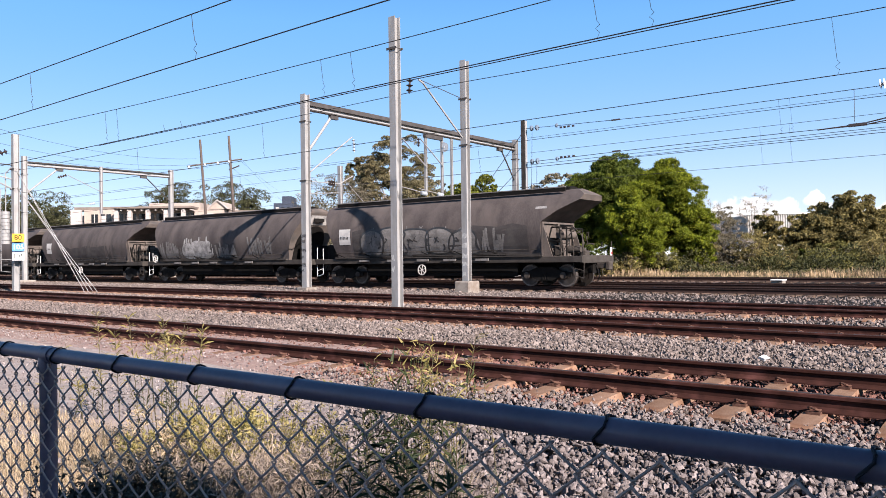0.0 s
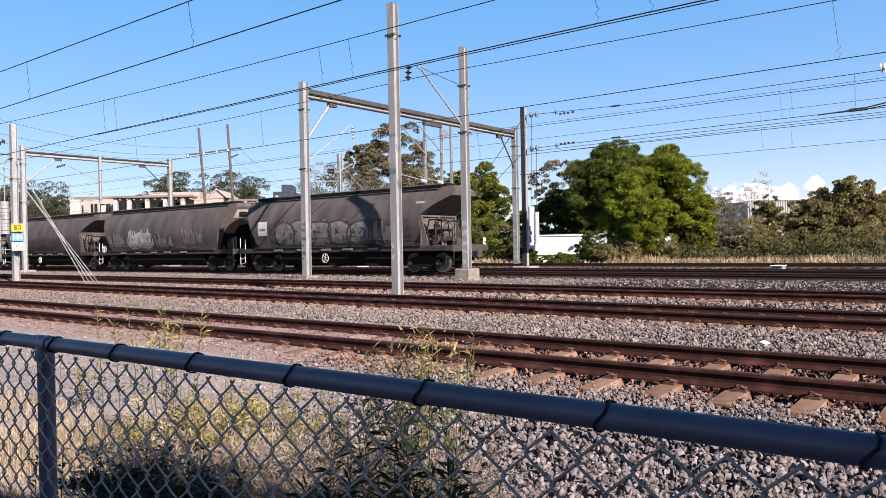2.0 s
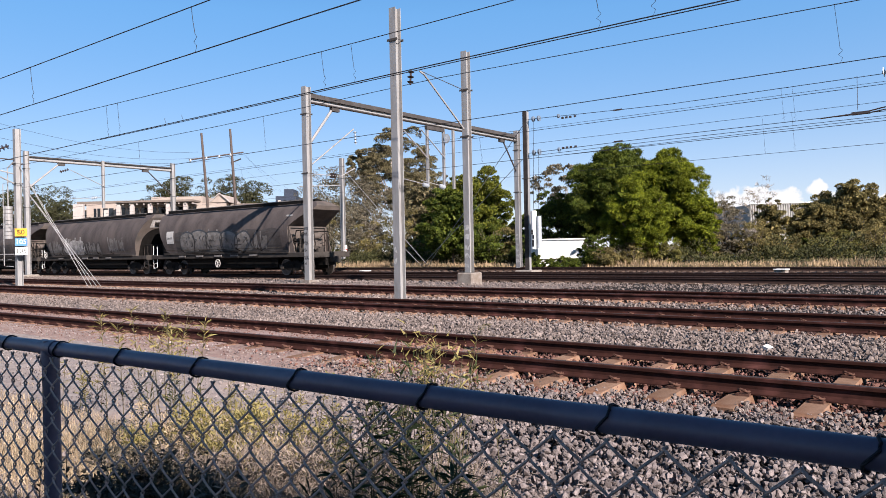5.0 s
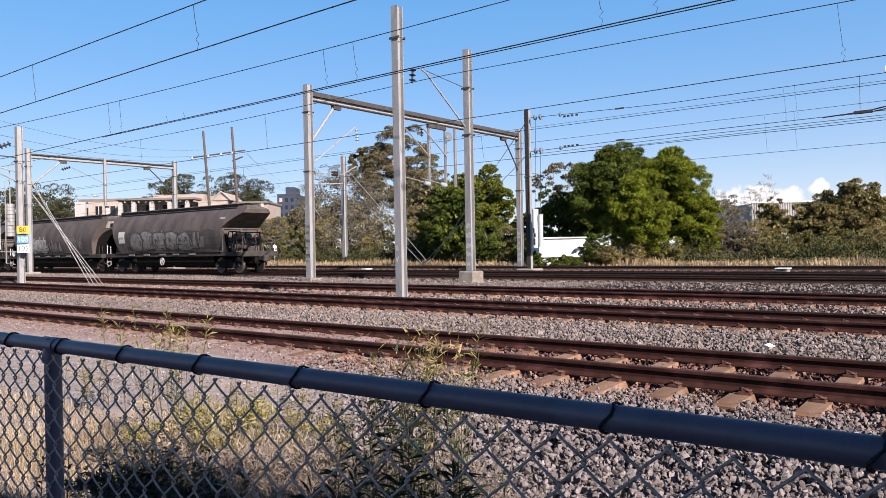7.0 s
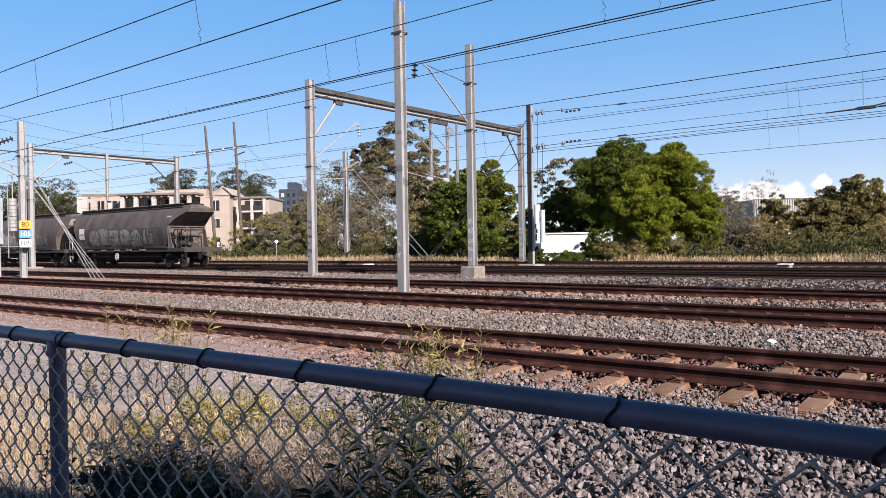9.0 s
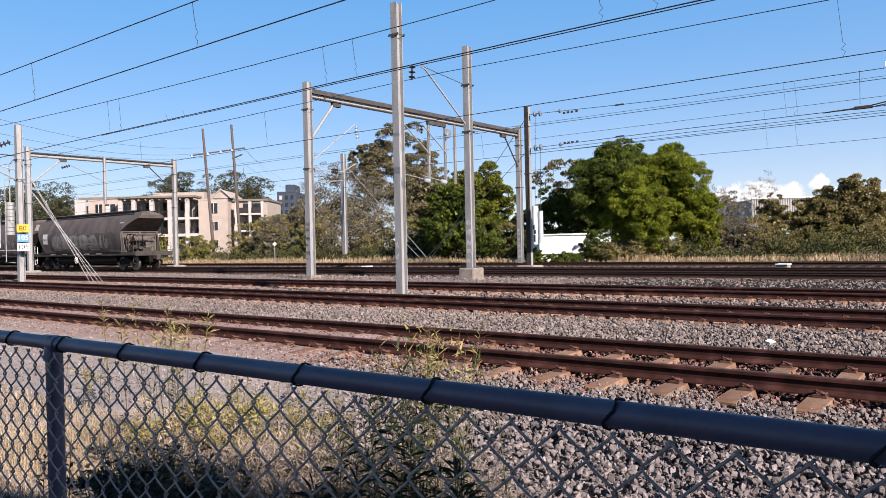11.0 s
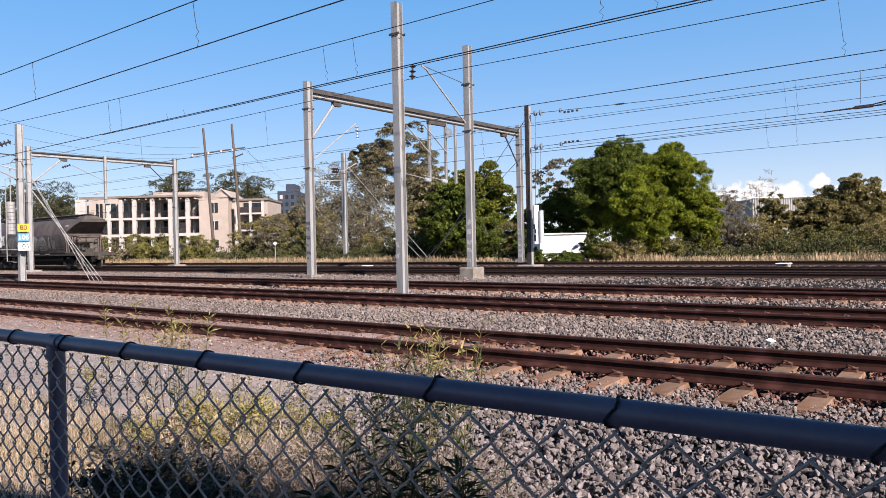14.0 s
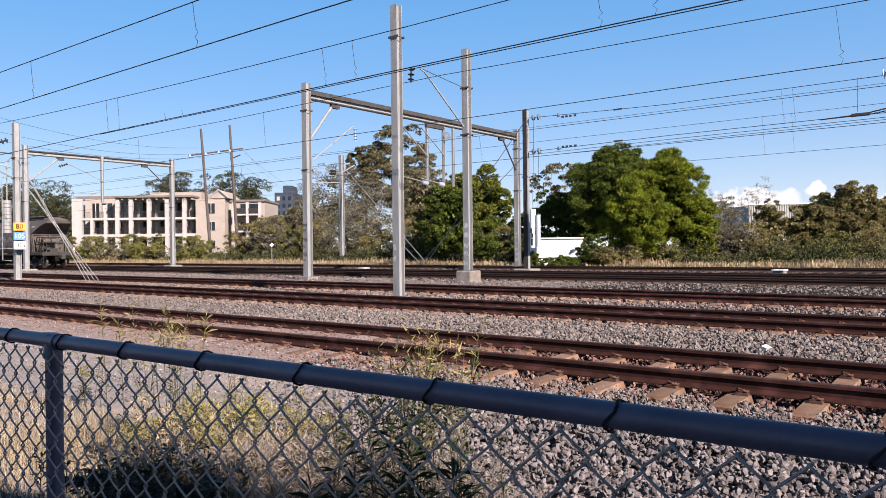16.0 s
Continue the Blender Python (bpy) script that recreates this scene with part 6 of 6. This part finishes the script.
tagged_grass("dry_grass", "short dry grass along the far verge", blades(11000, low_verge, .08, .3, .05), DRY)
tagged_grass("dry_grass", "tall dry straw-coloured grass along the verge", blades(10000, verge, .2, .6, .04), DRY)


def hedge_line(n, y0, y1, x0, x1, zt):
    """Leafy undergrowth along the far verge, uneven in height."""
    cs, rs = [], []
    r = np.random.default_rng(77)
    for x in np.arange(x0, x1, 1.3):
        h = zt * r.uniform(.45, 1.25)
        cs.append((x + r.uniform(-.5, .5), r.uniform(y0, y1), h * .35 + .1))
        rs.append((r.uniform(.9, 1.6), r.uniform(.7, 1.2), h * .75))
    return leaves(cs, rs, n, .17, .7)


UNDER = leaf_mat("undergrowth_leaf", (0.02, 0.0238, 0.00875), (0.0938, 0.0938, 0.0375))
for mt_, y0_, n_, z_ in ((UNDER, 50.5, 32000, .9), (UNDER, 53.5, 22000, 1.5)):
    hd = new("undergrowth", cloud_mesh("undergrowth", hedge_line(n_, y0_, y0_ + 2.5, -92, 4, z_), 3, mt_, [(0, 1, 2)]))
    tagged(hd, "dense dark undergrowth along the far verge", "undergrowth", kind="stuff")


def air(px_, y_, depth):
    p = spot(px_, depth)
    return Vector((p.x, p.y, (438.7 - (px_ - 784) * .0115 - y_) * depth / 1317.8 + 1.42))


for (pa, ya, da), (pb, yb, db) in (((352, 272, 92), (-60, 218, 60)), ((372, 278, 92), (-60, 236, 64)), ((425, 262, 92), (560, 352, 170)), ((432, 264, 92), (530, 352, 170)), ((400, 266, 92), (520, 340, 170)), ((352, 262, 92), (-60, 190, 60))):
    a_, b_ = air(pa, ya, da), air(pb, yb, db)
    ln = [a_.lerp(b_, f) - Vector((0, 0, 1.0 * 4 * f * (1 - f))) for f in np.linspace(0, 1, 12)]
    tagged(part("power_line", Shape().tube(ln, .012, 4), WIRE), "thin dark power line strung from the timber poles", "wire", "power lines")

# ---- weeds and grass beside the fence ----
WEED_D = leaf_mat("weed_dark_leaf", (0.018, 0.027, 0.013), (0.055, 0.068, 0.03), 0.1)
WEED_Y = leaf_mat("weed_young_leaf", (0.2, 0.175, 0.055), (0.38, 0.32, 0.135), 0.35)
STEM = leaf_mat("weed_stem", (0.06, 0.055, 0.032), (0.11, 0.09, 0.055), 0.0)
STRAW = leaf_mat("straw", (0.356, 0.268, 0.171), (0.533, 0.429, 0.287), 0.25)
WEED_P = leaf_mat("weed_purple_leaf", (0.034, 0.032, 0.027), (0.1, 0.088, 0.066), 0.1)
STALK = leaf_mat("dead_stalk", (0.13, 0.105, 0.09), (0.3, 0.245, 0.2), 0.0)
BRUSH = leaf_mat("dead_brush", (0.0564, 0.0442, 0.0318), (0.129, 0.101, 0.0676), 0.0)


def weed(label, x, y, stems, h0, h1, spread, leaf, per, young, seed, wide=0.16, dark=None):
    """A stemmy weed: leaning stems set with narrow leaves, the upper ones young and yellow."""
    r = np.random.default_rng(seed)
    w = thing("weed", label, "plant", pose(x, y, float(ground_z(x, y))), "weeds")
    pts, dirs, tops = [], [], []
    for k in range(stems):
        a, h = r.uniform(0, 2 * math.pi), r.uniform(h0, h1)
        o = Vector((r.normal(0, spread * .35), r.normal(0, spread * .25), 0))
        lean = Vector((math.cos(a), math.sin(a) * .6, 0)) * r.uniform(.1, .5) * spread
        path = [o, o + lean * .25 + Vector((0, 0, h * .4)), o + lean * .6 + Vector((0, 0, h * .75)), o + lean + Vector((0, 0, h))]
        part("stem", Shape().tube(path, .0034, 5, .0014), STEM, w)
        for j in range(per):
            f = r.uniform(.25, 1.0)
            i = min(2, int(f * 3))
            g = f * 3 - i
            pts.append(path[i].lerp(path[i + 1], g))
            b = r.uniform(0, 2 * math.pi)
            dirs.append((math.cos(b), math.sin(b), r.uniform(.1, 1.0)))
            tops.append(f * h / h1)
    pts, dirs, tops = np.array(pts), np.array(dirs), np.array(tops)
    dirs /= np.linalg.norm(dirs, axis=1)[:, None]
    side = np.cross(dirs, np.array((0, 0, 1.0)) + r.normal(0, .3, dirs.shape))
    side /= np.linalg.norm(side, axis=1)[:, None]
    ln = leaf * r.uniform(.6, 1.3, len(pts))
    v = np.stack([pts, pts + dirs * ln[:, None] * .5 + side * ln[:, None] * wide / 2, pts + dirs * ln[:, None] + np.array((0, 0, -.15)) * ln[:, None], pts + dirs * ln[:, None] * .5 - side * ln[:, None] * wide / 2], 1)
    is_young = tops > (1 - young)
    for sel, m_, nm in ((~is_young, dark or WEED_D, "leaves"), (is_young, WEED_Y, "young_leaves")):
        if sel.any():
            part(nm, cloud_mesh(nm, v[sel], 4, m_, [(0, 1, 2, 3)]), m_, w, kind="stuff")
    return w


TALL = "tall narrow-leaved green weed with yellow young shoots behind the fence"
weed(TALL, -2.42, 2.71, 10, .5, .95, .5, .09, 22, .12, 1, .15)
weed(TALL, -2.25, 2.66, 4, 1.05, 1.2, .42, .07, 80, .42, 2, .11)
weed(TALL, -2.0, 2.61, 5, .95, 1.15, .45, .07, 70, .5, 9, .11)
weed("dark green leafy weed behind the fence", -1.95, 2.3, 12, .35, .92, .42, .1, 28, .0, 11, .15)
weed("dark green leafy weed behind the fence", -2.15, 2.2, 10, .3, .84, .4, .1, 26, .0, 12, .15)
weed("dark green leafy weed behind the fence", -2.36, 2.3, 7, .3, .65, .35, .1, 22, .0, 3, .2)
weed(TALL, -4.75, 2.85, 8, 1.02, 1.2, .55, .08, 80, .5, 4, .13)
weed("thin yellow-green weed behind the fence", -4.1, 3.0, 18, .4, .8, .7, .045, 34, .75, 5, .2)
weed("thin yellow-green weed behind the fence", -3.4, 3.1, 20, .35, .85, .8, .045, 34, .75, 6, .2)
weed("thin yellow-green weed behind the fence", -3.0, 2.9, 16, .35, .8, .6, .045, 34, .7, 10, .2)
for k, (x, y) in enumerate(((-3.75, 3.3), (-3.1, 3.3), (-4.4, 3.2), (-3.9, 2.85))):
    weed("low bushy yellow-green weed behind the fence", x, y, 8, .2, .6, .6, .042, 40, .9, 40 + k, .2)
weed("thin yellow-green weed behind the fence", -5.2, 3.4, 8, .25, .6, .5, .07, 20, .75, 7, .2)
weed("yellow-green weed among dry grass", -7.2, 3.5, 10, .3, .75, .6, .08, 24, .8, 8)
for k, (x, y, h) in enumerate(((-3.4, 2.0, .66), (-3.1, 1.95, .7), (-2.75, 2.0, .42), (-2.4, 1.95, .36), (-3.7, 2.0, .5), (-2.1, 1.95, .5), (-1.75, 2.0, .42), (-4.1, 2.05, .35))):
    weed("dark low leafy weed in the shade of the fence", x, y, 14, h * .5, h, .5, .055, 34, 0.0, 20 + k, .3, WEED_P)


def near_strip(x0, x1, y0, y1, fall=None):
    def place(n):
        x, y = rng.uniform(x0, x1, n), rng.uniform(y0, y1, n)
        return np.stack([x, y, ground_z(x, y) - .01], -1)
    return place


tagged_grass("dry_grass", "dry straw-coloured grass tufts beside the fence", blades(15000, near_strip(-13, -4.4, 2.0, 3.6), .03, .12, .005, 2.2), STRAW)
tagged_grass("dry_grass", "dry straw-coloured grass tufts beside the fence", blades(4500, near_strip(-5.0, -2.7, 2.5, 3.9), .03, .15, .004, 2.0), STRAW)
tagged_grass("dry_grass", "dense straw-coloured grass under the weeds", blades(7000, near_strip(-6.5, -2.6, 2.2, 3.4), .04, .2, .004, 1.8), STRAW)
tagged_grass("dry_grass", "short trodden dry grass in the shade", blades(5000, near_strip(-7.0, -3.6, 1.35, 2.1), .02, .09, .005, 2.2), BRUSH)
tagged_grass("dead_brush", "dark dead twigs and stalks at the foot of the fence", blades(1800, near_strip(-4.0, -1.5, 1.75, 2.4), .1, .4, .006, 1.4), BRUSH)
tagged_grass("dry_grass", "sparse dry grass on dusty gravel", blades(700, near_strip(-14, -3, 4.0, 6.2), .03, .09, .005, 1.6), STRAW)


def thicket(label, px_, depth, w, h, n, size, slim, material, seed, z0=0.0):
    """A low tangle of fine twigs and small leaves that stand out in all directions."""
    p = spot(px_, depth)
    t = thing("weed", label, "plant", pose(p.x, p.y, p.z), "weeds")
    r = np.random.default_rng(seed)
    cs = [(r.normal(0, w * .3), r.normal(0, w * .22), z0 + (h - z0) * r.uniform(.15, .92) ** .8) for k in range(26)]
    rs = [(r.uniform(.12, .24) * w, r.uniform(.12, .24) * w, r.uniform(.1, .2) * h) for k in range(26)]
    part("foliage", cloud_mesh("foliage", leaves(cs, rs, n, size, .1, slim, .5, .6), 3, material, [(0, 1, 2)]), material, t, kind="stuff")
    st = Shape()
    for c in cs[:14]:
        st.tube([(c[0] * .3, c[1] * .3, -.05), (c[0] * .8, c[1] * .8, c[2] * .6), c], .003, 4, .0012)
    part("stem", st, STEM, t, kind="stuff")


thicket("yellow young shoots of a tall weed", 745, 3.55, .34, 1.12, 170, .045, .22, WEED_Y, 390, .82)
thicket("dark leafy top of a tall weed", 735, 3.5, .4, .98, 260, .06, .2, WEED_D, 391, .6)
thicket("yellow young shoots of a tall weed", 302, 5.2, .5, .98, 130, .05, .22, WEED_Y, 392, .72)
SUNNY, DEAD = "fine yellow-green flowering weed behind the fence", "grey-brown dead twiggy weed behind the fence"
for k, (lb_, px_, dp, w_, h_, n_, sz_, sl_, mt_) in enumerate((
        ("dry straw-coloured seeding weed behind the fence", 330, 4.5, .55, .62, 2400, .04, .2, STRAW), (SUNNY, 400, 4.4, .6, .68, 3000, .035, .3, WEED_Y), (SUNNY, 275, 4.7, .5, .5, 1800, .035, .3, WEED_Y), ("dry straw-coloured seeding weed behind the fence", 455, 4.4, .5, .55, 1500, .04, .2, STRAW), (SUNNY, 540, 4.6, .4, .55, 900, .035, .3, WEED_Y),
        (DEAD, 300, 4.2, .7, .5, 2400, .06, .08, STALK), (DEAD, 420, 4.1, .8, .55, 3200, .06, .08, STALK), (DEAD, 520, 3.9, .8, .55, 3200, .06, .08, STALK), (DEAD, 600, 3.9, .7, .5, 2400, .06, .08, STALK), (DEAD, 690, 3.7, .7, .6, 2000, .06, .08, STALK), (DEAD, 780, 3.9, .6, .45, 1500, .06, .08, STALK), (DEAD, 860, 4.2, .5, .25, 900, .06, .08, STALK),
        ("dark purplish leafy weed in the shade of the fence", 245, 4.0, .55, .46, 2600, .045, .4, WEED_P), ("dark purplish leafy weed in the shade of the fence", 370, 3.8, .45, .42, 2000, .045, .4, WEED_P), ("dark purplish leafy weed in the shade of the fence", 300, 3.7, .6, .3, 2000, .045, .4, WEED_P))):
    thicket(lb_, px_, dp, w_, h_, n_, sz_, sl_, mt_, 400 + k)


# plain block added out of view, only to shade the fence
wall = part("shade_block", Shape().box(-9.5, -8.0, -.3, 0, 0, 6.0), CONCRETE)
wall.matrix_basis = pose(9.2, .0, 0, 0, 0, 19.3)
tagged(wall, "plain unseen block added to shade the fence", "wall", kind="structure")

motions()
